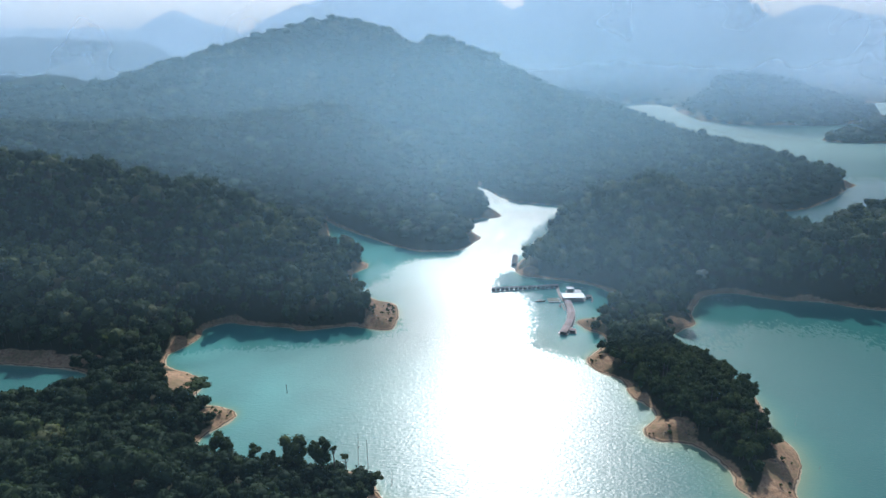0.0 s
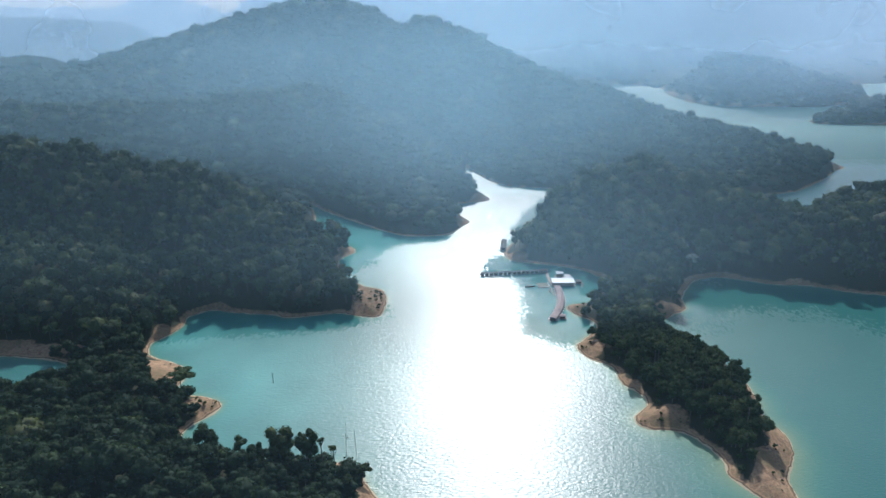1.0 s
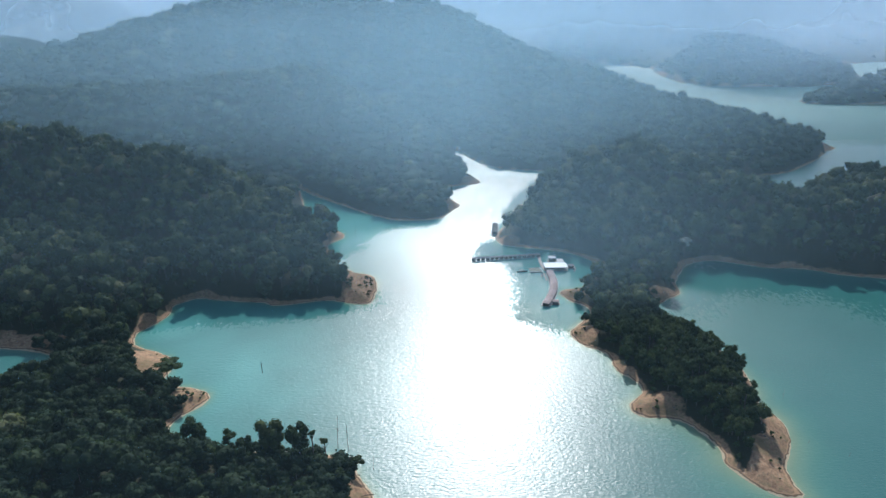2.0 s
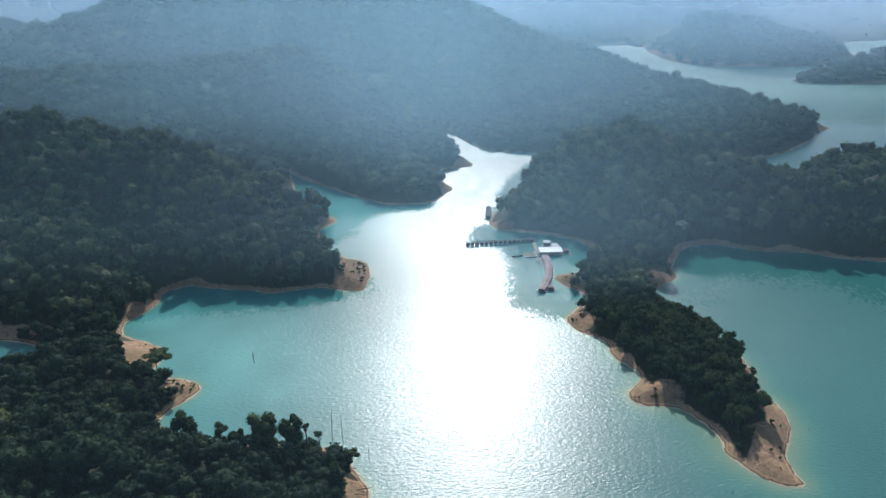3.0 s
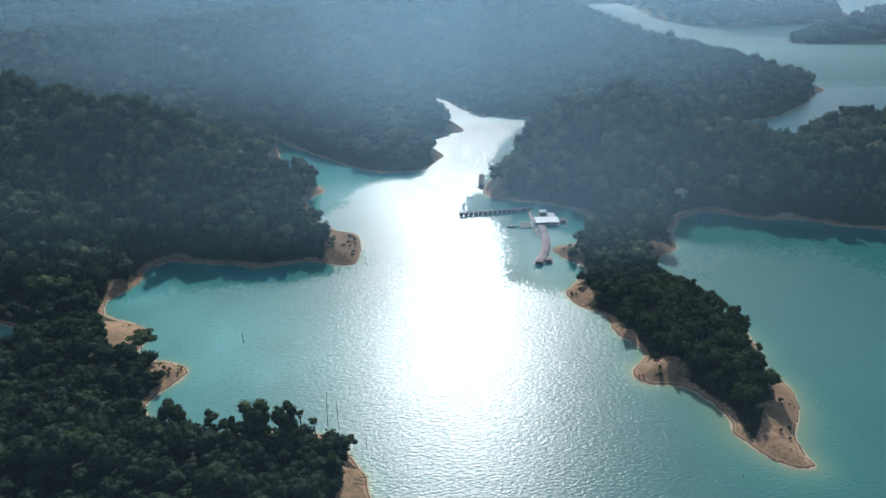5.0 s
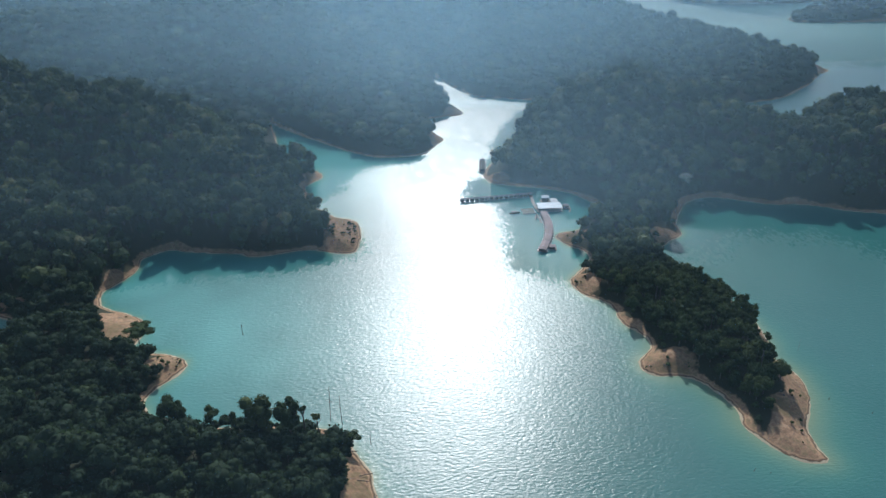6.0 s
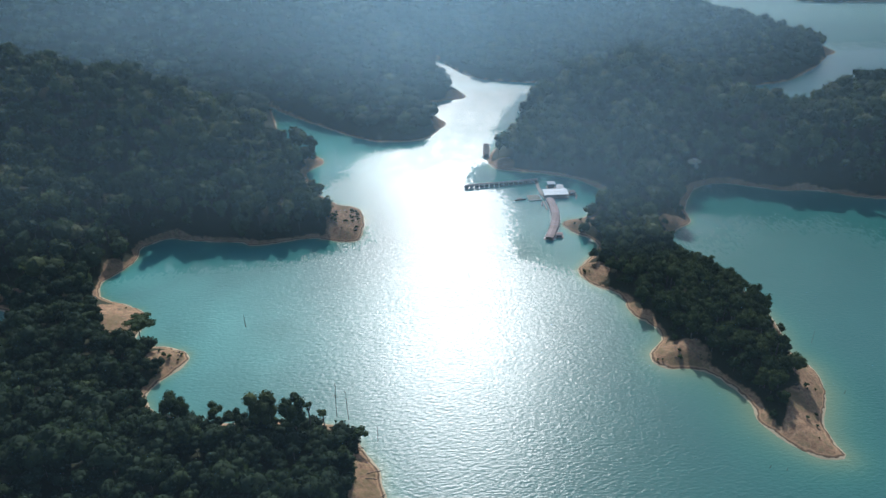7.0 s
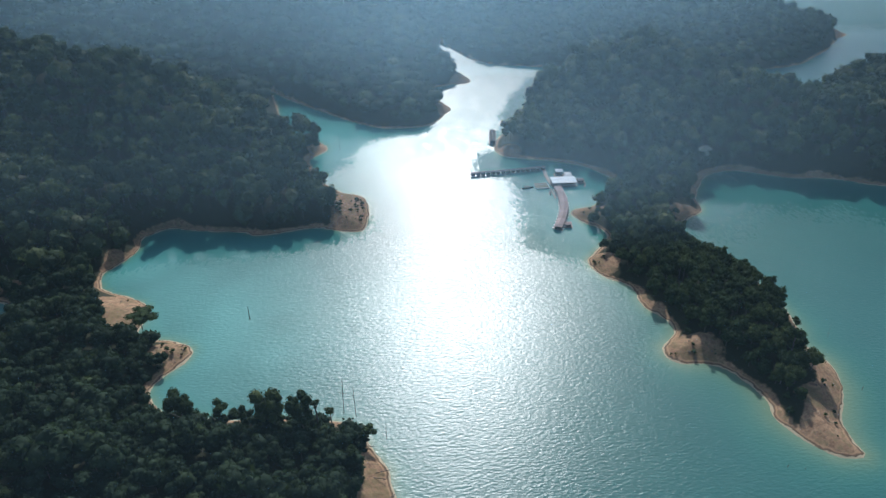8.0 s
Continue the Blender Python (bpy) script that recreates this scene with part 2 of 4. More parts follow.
# crests: x, y, height; then the width of the hill's flank
CRESTS = [
    ([(-95, 600, 6), (-150, 630, 34), (-235, 690, 58), (-330, 740, 74), (-450, 740, 92), (-700, 760, 120)], 85),
    ([(-85, 555, 10), (-140, 560, 18), (-230, 560, 30), (-400, 560, 40)], 45),
    ([(30, 790, 8), (-10, 845, 28), (-70, 940, 68), (-150, 1030, 114), (-320, 1000, 100), (-480, 960, 98), (-700, 930, 120)], 120),
    ([(-900, 1090, 130), (-680, 1120, 112), (-574, 1270, 132), (-413, 1442, 190), (-300, 1470, 220), (-209, 1485, 236), (-110, 1470, 212), (-45, 1455, 172), (2, 1450, 180)], 260),
    ([(2, 1450, 180), (132, 1394, 138), (226, 1310, 96), (298, 1214, 76), (374, 1119, 48), (442, 1062, 38), (501, 1001, 22), (560, 990, 12)], 150),
    ([(120, 770, 15), (170, 750, 48), (226, 735, 60), (275, 670, 42), (310, 628, 38), (345, 608, 36), (385, 600, 47), (430, 597, 60), (480, 592, 67), (620, 580, 88), (800, 590, 96)], 58),
    ([(440, 770, 3), (500, 780, 9), (640, 760, 32)], 45),
    ([(226, 735, 58), (195, 640, 36), (172, 570, 20), (155, 510, 9), (150, 450, 8), (160, 400, 10), (168, 350, 6), (170, 310, 1)], 42),
    ([(-60, 300, 3), (-110, 290, 16), (-170, 290, 24), (-260, 270, 32), (-400, 250, 42)], 60),
    ([(-150, 355, 6), (-190, 400, 9), (-215, 440, 2)], 30),
    ([(640, 1790, 60), (690, 1780, 96), (800, 1760, 88), (950, 1700, 40)], 130),
    ([(790, 1395, 10), (960, 1420, 58), (1150, 1440, 85)], 90),
    ([(380, 2500, 120), (520, 2700, 420), (900, 2900, 430), (1190, 3050, 320), (1400, 3100, 190), (2100, 3200, 170)], 430),
    ([(-500, 3000, 320), (-220, 3150, 400), (150, 3200, 390), (330, 3150, 250)], 420),
    ([(-900, 1600, 130), (-760, 1850, 200), (-1000, 1760, 215), (-1500, 1700, 230)], 200),
    ([(-1700, 2500, 250), (-1100, 2750, 230), (-940, 2650, 290), (-800, 2700, 235)], 260),
    ([(1700, 3900, 190), (2050, 4100, 300), (2500, 4200, 220), (3200, 4300, 250)], 320),
]
BARE = [(181, 304, 24, 28), (-173, 425, 20, 14), (128, 367, 16, 10), (107, 457, 11, 14), (120, 405, 8, 8), (118, 527, 15, 9), (-53, 558, 15, 33), (-84, 678, 11, 10), (-183, 446, 18, 13),
        (-142, 396, 12, 10), (-34, 290, 9, 45), (188, 350, 10, 28), (80, 650, 10, 12), (36, 768, 10, 18), (64, 862, 16, 8), (185, 518, 12, 8), (-205, 492, 7, 20), (590, 1004, 16, 10),
        (-345, 481, 60, 8), (-285, 473, 34, 8), (195, 348, 15, 30), (187, 319, 17, 21), (-48, 552, 14, 26)]


def rounded(points, times=2):
    p = np.array(points, float)
    for _ in range(times):
        q = np.roll(p, -1, 0)
        p = np.stack([0.8 * p + 0.2 * q, 0.2 * p + 0.8 * q], 1).reshape(-1, 2)
    return p


MAINLAND = rounded(SHORE_NEAR + SHORE_WEST + SHORE_NORTH + SHORE_FAR)
HEADLAND, ISLE, LAGOON = rounded(HEAD_WEST + HEAD_EAST + HEAD_BACK), rounded(FAR_ISLE), rounded(POND)


def hashed(ix, iy, seed):
    h = np.sin(ix * 127.1 + iy * 311.7 + seed * 74.7) * 43758.5453
    return h - np.floor(h)


def value_noise(x, y, size, seed=0, octaves=3):
    total, amp, norm = np.zeros(x.shape), 1.0, 0.0
    for k in range(octaves):
        u, v = x / size, y / size
        ix, iy = np.floor(u), np.floor(v)
        fx, fy = u - ix, v - iy
        fx, fy = fx * fx * (3 - 2 * fx), fy * fy * (3 - 2 * fy)
        s = seed + 17 * k
        a = hashed(ix, iy, s) * (1 - fx) + hashed(ix + 1, iy, s) * fx
        b = hashed(ix, iy + 1, s) * (1 - fx) + hashed(ix + 1, iy + 1, s) * fx
        total += amp * (a * (1 - fy) + b * fy)
        norm += amp
        amp, size = amp * 0.5, size * 0.5
    return total / norm * 2 - 1


def inside(x, y, poly):
    """Signed distance to a closed outline, positive within."""
    best, odd = np.full(x.shape, 1e12), np.zeros(x.shape, bool)
    q = np.roll(poly, -1, 0)
    for (ax, ay), (bx, by) in zip(poly, q):
        ex, ey = bx - ax, by - ay
        wx, wy = x - ax, y - ay
        t = np.clip((wx * ex + wy * ey) / (ex * ex + ey * ey + 1e-9), 0, 1)
        best = np.minimum(best, (wx - t * ex) ** 2 + (wy - t * ey) ** 2)
        if ay != by:
            odd ^= ((ay > y) != (by > y)) & (x < ex * (y - ay) / (by - ay) + ax)
    return np.where(odd, 1, -1) * np.sqrt(best)


def shore(x, y):
    """Metres inland; negative out on the lake."""
    wob = 1.0 * value_noise(x, y, 9, 3, 2)
    d = np.maximum(np.maximum(inside(x, y, MAINLAND), inside(x, y, HEADLAND)), inside(x, y, ISLE))
    return np.minimum(d, -inside(x, y, LAGOON)) + wob


def hills(x, y):
    total = np.zeros_like(x)
    for nodes, width in CRESTS:
        near, high = np.full(x.shape, 1e12), np.zeros_like(x)
        for (ax, ay, ah), (bx, by, bh) in zip(nodes, nodes[1:]):
            ex, ey = bx - ax, by - ay
            t = np.clip(((x - ax) * ex + (y - ay) * ey) / (ex * ex + ey * ey), 0, 1)
            r2 = (x - ax - t * ex) ** 2 + (y - ay - t * ey) ** 2
            closer = r2 < near
            near = np.where(closer, r2, near)
            high = np.where(closer, ah + t * (bh - ah), high)
        spread = 1 + 0.35 * value_noise(x, y, width * 1.1, 9, 3)
        total += (high * np.exp(-(np.sqrt(near) / (width * spread)) ** 1.7)) ** 8
    return total ** 0.125


def relief(x, y, d=None):
    d = shore(x, y) if d is None else d
    rise = np.where(d > 0, 1 - np.exp(-np.maximum(d, 0) / 30), 0)
    land = np.minimum(np.maximum(d, 0) * 0.22, 2.6) + 0.3 * value_noise(x, y, 7, 5, 2) * np.clip(d / 6, 0, 1) + rise * (hills(x, y) + 4 * value_noise(x, y, 60, 6, 3) + 3)
    return np.where(d > 0, land, np.maximum(d * 0.25, -14))


def bare_ground(x, y, d):
    """One where nothing but scrub grows: the strip that the lake lays bare, and the open points."""
    strip = 3.4 + 2.6 * value_noise(x, y, 22, 11, 2)
    strip = np.where(y > 690, strip * 0.35, strip) - np.clip((y - 840) / 60, 0, 6)
    cover = np.clip(0.5 + (strip - d) / 5, 0, 1)
    for bx, by, rx, ry in BARE:
        r = np.sqrt(((x - bx) / rx) ** 2 + ((y - by) / ry) ** 2) + 0.25 * value_noise(x, y, 8, 13, 2)
        cover = np.maximum(cover, np.clip(0.5 + (1 - r) * min(rx, ry) / 5, 0, 1))
    return cover


def steps(*stretches):
    out = []
    for a, b, s in stretches:
        out.extend(np.arange(a, b, s))
    return np.array(out, float)


def sheet(name, xs, ys, height, mat):
    """A grid over the plan; height gives z and the point attributes."""
    gx, gy = np.meshgrid(xs, ys)
    x, y = gx.ravel(), gy.ravel()
    z, attrs = height(x, y)
    nx, ny = len(xs), len(ys)
    i = (np.arange(ny - 1)[:, None] * nx + np.arange(nx - 1)[None, :]).ravel()
    quads = np.stack([i, i + 1, i + nx + 1, i + nx], 1)
    return mesh_object(name, np.stack([x, y, z], 1), quads, mat, attrs, smooth=True)


def mesh_object(name, verts, quads, mats, attrs=None, smooth=False, mat_index=None):
    me = bpy.data.meshes.new(name)
    k = quads.shape[1]
    me.vertices.add(len(verts))
    me.vertices.foreach_set("co", verts.astype(np.float32).ravel())
    me.loops.add(quads.size)
    me.loops.foreach_set("vertex_index", quads.astype(np.int32).ravel())
    me.polygons.add(len(quads))
    me.polygons.foreach_set("loop_start", np.arange(0, quads.size, k, dtype=np.int32))
    me.polygons.foreach_set("use_smooth", np.full(len(quads), smooth))
    for mat in mats if isinstance(mats, (list, tuple)) else [mats]:
        me.materials.append(mat)
    if mat_index is not None:
        me.polygons.foreach_set("material_index", mat_index.astype(np.int32))
    for key, values in (attrs or {}).items():
        a = me.attributes.new(key, "FLOAT", "POINT")
        a.data.foreach_set("value", values.astype(np.float32))
    me.update(calc_edges=True)
    me.validate()
    return new(name, me)


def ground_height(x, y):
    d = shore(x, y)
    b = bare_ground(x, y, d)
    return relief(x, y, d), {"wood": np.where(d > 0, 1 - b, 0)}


def water_height(x, y):
    d = shore(x, y)
    shoal = np.exp(np.minimum(d, 0) / (2.9 + 1.8 * value_noise(x, y, 45, 31, 2) + 12.0 * np.exp(-((x - 160) ** 2 + (y - 330) ** 2) / 4500) + 2.5 * np.exp(-((x + 30) ** 2 + (y - 300) ** 2) / 1600)))
    # lee of the woods: calm water by the rafts, and patches under the wooded banks
    calm = np.zeros(x.shape)
    for outline, edge, ragged in LEE:
        r = inside(x, y, rounded(outline)) + ragged * value_noise(x, y, 30, 21, 3)
        calm = np.maximum(calm, np.clip(0.5 + r / edge, 0, 1))
    # fine silt hangs in the coves; its pale colour also stands in for sky sheen
    milk_sheen = np.zeros(x.shape)
    for cx, cy, rx, ry in SILT_SHEEN:
        milk_sheen = np.maximum(milk_sheen, np.exp(-((x - cx) / rx) ** 2 - ((y - cy) / ry) ** 2) * (0.8 + 0.3 * value_noise(x, y, 30, 71, 3)))
    gust = np.zeros(x.shape)
    for outline, edge, force in GUSTS:
        gust = np.maximum(gust, force * np.clip(0.5 + (inside(x, y, rounded(outline)) + 8 * value_noise(x, y, 30, 61, 3)) / edge, 0, 1))
    return np.zeros(x.shape), {"shoal": shoal, "calm": calm, "gust": gust, "milk_sheen": milk_sheen}


# where the wind comes down the channel and roughens the water: outline, width of the edge
GUSTS = [([(-30, 640), (0, 705), (45, 770), (50, 830), (80, 870), (60, 960), (50, 1060), (100, 960), (175, 915), (130, 800), (95, 715), (66, 668), (30, 640)], 34, 0.35),
         ([(300, 1200), (620, 1000), (1300, 1000), (1300, 1300), (1300, 1340), (720, 1350), (600, 1800), (650, 2040), (400, 2170), (250, 1700)], 60, 1.0)]


# silty patches, with the sky's sheen put into the same pale colour
SILT_SHEEN = [(-70, 720, 95, 110), (105, 530, 50, 70), (120, 915, 60, 25), (-185, 490, 50, 35), (-125, 440, 105, 95)]

# calm water: its outline, the width of its edge, how ragged it is
LEE = [
    ([(58, 486), (90, 466), (125, 470), (160, 560), (160, 640), (95, 655), (66, 662), (50, 634), (44, 610), (74, 596), (74, 556), (68, 520), (64, 498)], 34, 9),
    ([(-220, 480), (-190, 490), (-120, 497), (-45, 510), (-40, 560), (-215, 570)], 26, 10),
    ([(185, 500), (250, 525), (330, 480), (430, 440), (640, 420), (640, 570), (180, 610)], 90, 30),
    ([(90, 940), (170, 890), (280, 870), (280, 920), (100, 960)], 10, 6),
    ([(-165, 885), (-125, 720), (-95, 640), (-80, 605), (-62, 640), (-48, 688), (-20, 700), (12, 704), (28, 730), (-20, 745), (-100, 840)], 45, 22),
    ([(58, 668), (76, 700), (94, 765), (116, 835), (150, 885), (200, 850), (140, 800), (100, 690)], 22, 8),
]

xs = steps((-4700, -1000, 90), (-1000, -420, 20), (-420, -240, 6), (-240, 230, 3), (230, 420, 4), (420, 620, 8), (620, 1000, 20), (1000, 4701, 90))
ys = steps((-400, 180, 20), (180, 640, 3), (640, 820, 4), (820, 960, 7), (960, 1700, 20), (1700, 2300, 40), (2300, 4701, 90))
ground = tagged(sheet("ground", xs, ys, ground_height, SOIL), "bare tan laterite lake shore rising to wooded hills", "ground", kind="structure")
wx = steps((-4700, -1000, 200), (-1000, -420, 30), (-420, 420, 5), (420, 1000, 30), (1000, 4701, 200))
wy = steps((-400, 180, 40), (180, 680, 5), (680, 1000, 8), (1000, 1700, 25), (1700, 2300, 60), (2300, 4701, 200))
water = tagged(sheet("water", wx, wy, water_height, WATER), "milky turquoise lake water, ruffled, glittering in the sun", "water", kind="structure")


# ---- the woods ----
def icosphere(level):
    bm = bmesh.new()
    bmesh.ops.create_icosphere(bm, subdivisions=level, radius=1)
    v = np.array([p.co[:] for p in bm.verts])
    f = np.array([[p.index for p in q.verts] for q in bm.faces])
    bm.free()
    return v, f


BALL, ROUND = icosphere(1), icosphere(2)


def crown_shape(rng, lumps, leaves, leaf, flat=0.75, fine=False, core=0.58, rough=0.24, dome=False):
    """A crown one metre in radius about its centre: uneven clumps, each set round with small leaf sprays. Triangles only."""
    verts, tris, base = [], [], 0
    balls = []
    for k in range(lumps):
        a, r = rng.uniform(0, 6.283), math.sqrt(rng.uniform(0.05, 1)) * 0.70
        size = rng.uniform(0.24, 0.42) if k else core
        zc = (rng.uniform(-0.75, 0.55) if k % 3 else rng.uniform(-1.1, -0.3)) * (1 - 0.4 * r) * flat
        if dome:
            zc = rng.uniform(-0.85, 0.8) * math.sqrt(1 - r * r) * flat * 0.9
        balls.append((np.array([r * math.cos(a), r * math.sin(a), zc]) if k else np.zeros(3), size))
    for k, (c, size) in enumerate(balls):
        ball, faces = ROUND if fine or not k else BALL
        v = ball * (size * 0.95) * rng.uniform(1 - rough, 1 + 0.8 * rough, (len(ball), 1)) * (1, 1, flat) + c
        verts.append(v)
        tris.append(faces + base)
        base += len(v)
    weights = np.array([q * q for _, q in balls])
    picks = rng.choice(len(balls), leaves, p=weights / weights.sum())
    for k in picks:
        c, size = balls[k]
        dirn = rng.normal(size=3)
        dirn[2] = abs(dirn[2]) * 0.9 - 0.4 * rng.random()
        dirn /= np.linalg.norm(dirn)
        at = c + dirn * size * rng.uniform(0.85, 1.25) * (1, 1, flat)
        n = dirn + rng.normal(size=3) * 0.55
        n /= np.linalg.norm(n)
        u = np.cross(n, rng.normal(size=3))
        u /= np.linalg.norm(u)
        w = np.cross(n, u)
        q = leaf * rng.uniform(0.6, 1.4)
        verts.append(np.array([at - u * q, at + u * q * 0.7 - w * q * 0.8, at + u * q * 0.6 + w * q]))
        tris.append(np.array([[0, 1, 2]]) + base)
        base += 3
    return np.concatenate(verts), np.concatenate(tris)


def limb(p, q, r0, r1, sides=6, bend=0.0, rng=None, rings=4):
    """A tapered round stem from p to q."""
    p, q = np.array(p, float), np.array(q, float)
    axis = (q - p) / np.linalg.norm(q - p)
    u = np.cross(axis, (0.3, 0.9, 0.2))
    u /= np.linalg.norm(u)
    w = np.cross(axis, u)
    verts = []
    for k in range(rings):
        t = k / (rings - 1)
        c = p + (q - p) * t + u * bend * math.sin(t * 3.0)
        r = r0 + (r1 - r0) * t
        for j in range(sides):
            a = 6.2832 * j / sides
            verts.append(c + (u * math.cos(a) + w * math.sin(a)) * r)
    tris = []
    for k in range(rings - 1):
        for j in range(sides):
            a, b = k * sides + j, k * sides + (j + 1) % sides
            tris += [[a, b, b + sides], [a, b + sides, a + sides]]
    return np.array(verts), np.array(tris)


def joined(pieces):
    verts, tris, base = [], [], 0
    for v, t in pieces:
        verts.append(v)
        tris.append(t + base)
        base += len(v)
    return np.concatenate(verts), np.concatenate(tris)


def scattered(x0, x1, y0, y1, gap, rng):
    gx, gy = np.meshgrid(np.arange(x0, x1, gap), np.arange(y0, y1, gap * 0.9))
    x = gx.ravel() + rng.uniform(-0.42, 0.42, gx.size) * gap
    y = gy.ravel() + rng.uniform(-0.42, 0.42, gx.size) * gap
    return x, y


def wooded(x, y):
    d = shore(x, y)
    ok = (d > 2) & (bare_ground(x, y, d) < 0.5)
    return x[ok], y[ok], relief(x[ok], y[ok], d[ok]), d[ok]


def forest(name, label, x, y, z, shapes, radius, height, rng, trunk=False, grow=1.0, tone=0.42, smooth=False):
    """Many crowns joined into one wood."""
    verts, tris, tints, mi, base = [], [], [], [], 0
    n = len(x)
    which = rng.integers(0, len(shapes), n)
    turn, size = rng.uniform(0, 6.283, n), np.clip(rng.lognormal(0, 0.36, n), 0.5, 1.8) * radius
    size = size * np.sqrt(grow)
    tall = rng.uniform(0.66, 1.4, n) * height * (0.5 + 0.5 * size / radius) * grow
    tint = np.clip(tone + 0.45 * value_noise(x, y, 45, 51, 3) + rng.normal(0, 0.31, n), 0, 0.99)
    for k, (sv, st) in enumerate(shapes):
        pick = np.nonzero(which == k)[0]
        if not len(pick):
            continue
        c, s = np.cos(turn[pick])[:, None], np.sin(turn[pick])[:, None]
        r = size[pick][:, None]
        vx = (sv[None, :, 0] * c - sv[None, :, 1] * s) * r + x[pick][:, None]
        vy = (sv[None, :, 0] * s + sv[None, :, 1] * c) * r + y[pick][:, None]
        vz = sv[None, :, 2] * r + (z[pick] + tall[pick] - 0.75 * size[pick])[:, None]
        v = np.stack([vx, vy, vz], 2).reshape(-1, 3)
        t = (st[None] + (np.arange(len(pick)) * len(sv))[:, None, None]).reshape(-1, 3) + base
        verts.append(v)
        tris.append(t)
        tints.append(np.repeat(tint[pick], len(sv)))
        mi.append(np.zeros(len(t)))
        base += len(v)
    if trunk:
        tv, tt = limb((0, 0, -1), (0, 0, 1), 1.0, 0.6, 4, 0, rings=2)
        v = np.stack([tv[None, :, 0] * 0.22 + x[:, None], tv[None, :, 1] * 0.22 + y[:, None],
                      z[:, None] - 0.6 + (tv[None, :, 2] + 1) * 0.5 * (tall - 0.3 * size)[:, None]], 2).reshape(-1, 3)
        verts.append(v)
        tris.append((tt[None] + (np.arange(n) * len(tv))[:, None, None]).reshape(-1, 3) + base)
        tints.append(np.zeros(len(v)))
        mi.append(np.ones(n * len(tt)))
    ob = mesh_object(name, np.concatenate(verts), np.concatenate(tris), [LEAF, BARK], {"tint": np.concatenate(tints)}, smooth=smooth, mat_index=np.concatenate(mi))
    return tagged(ob, label, "forest", kind="stuff")


rng = np.random.default_rng(7)
FINE = [crown_shape(rng, 8, 330, 0.10, flat=0.9, fine=True, core=0.5, rough=0.26) for _ in range(12)]
MIDDLE = [crown_shape(rng, 6, 110, 0.11, flat=1.0, core=0.66, rough=0.2) for _ in range(12)]
COARSE = [crown_shape(rng, 4, 8, 0.2, flat=0.6, core=0.72, rough=0.13) for _ in range(10)]
DISTANT = [crown_shape(rng, 3, 6, 0.12, flat=0.6, core=0.8, rough=0.1) for _ in range(5)]


def seen_from_lake(x, y, slack=2.5):
    """Keeps the woods to the wedge of land that the flight looks over."""
    return (np.abs(np.degrees(np.arctan2(x + 8, y + 6))) < 34 + slack) & (y > 238)


def plant(name, label, box, gap, shapes, radius, height, keep=None, trunk=False, tone=0.42, smooth=False):
    x, y = scattered(*box, gap, rng)
    ok = seen_from_lake(x, y)
    x, y, z, d = wooded(x[ok], y[ok])
    if keep is not None:
        ok = keep(x, y, z, d)
        x, y, z, d = x[ok], y[ok], z[ok], d[ok]
    grow = np.clip(np.where(y < 455, 0.5, 0.8) + d / 55 + 0.12 * value_noise(x, y, 25, 41, 2), 0.5, 1.0)
    return forest(name, label, x, y, z, shapes, radius, height, rng, trunk, grow, tone, smooth)


plant("forest", "dense dark green rainforest on the near slope", (-420, 40, 190, 470), 7.9, FINE, 6.2, 11, trunk=True, tone=-0.05, smooth=True)
plant("forest", "dark green woods on the narrow neck of land", (90, 260, 470, 600), 6.4, MIDDLE, 4.2, 11, trunk=True, keep=lambda x, y, z, d: x < 260)
plant("forest", "dense rainforest on the hill across the bay", (-620, 0, 470, 800), 9.6, MIDDLE, 6.0, 14, trunk=True, tone=0.5, keep=lambda x, y, z, d: (y < 700 - 0.25 * (x + 100)) & (d > 6))
plant("forest", "rainforest on the headland behind the rafts", (60, 760, 520, 830), 9.6, MIDDLE, 6.0, 14, keep=lambda x, y, z, d: ((y > 600) | (x > 260)) & (d > 7.5), trunk=True, tone=0.56)
plant("forest", "hazy rainforest on the wooded ridge beyond the channel", (-900, 720, 700, 1130), 10.6, COARSE, 7.8, 12, tone=0.2, smooth=True, keep=lambda x, y, z, d: (y > 700 - 0.25 * (x + 100)) & (d > 8))
plant("forest", "hazy rainforest climbing the high hill", (-1200, 760, 1130, 1560), 15.5, COARSE, 11.8, 13, smooth=True)
plant("forest", "pale hazy woods on the far mountains", (-2400, 2600, 1300, 3300), 48, DISTANT, 29, 9, smooth=True, keep=lambda x, y, z, d: (y > 1900) | (x < -700))
plant("forest", "taller crowns along the ridge across the channel", (230, 640, 940, 1260), 12.5, MIDDLE, 5.4, 13.5, keep=lambda x, y, z, d: (z > 8) & (d > 8), trunk=True)
plant("forest", "taller crowns standing over the headland wood", (100, 760, 600, 800), 27, FINE, 5.6, 19, keep=lambda x, y, z, d: (d > 12) & (x < 270), trunk=True)
plant("forest", "taller crowns standing over the bay wood", (-500, -60, 520, 760), 27, FINE, 5.8, 18, keep=lambda x, y, z, d: d > 14, trunk=True)
plant("forest", "hazy dark woods on the islands across the far arm", (560, 1500, 1300, 1950), 13, COARSE, 8.5, 12, keep=lambda x, y, z, d: d > 4)


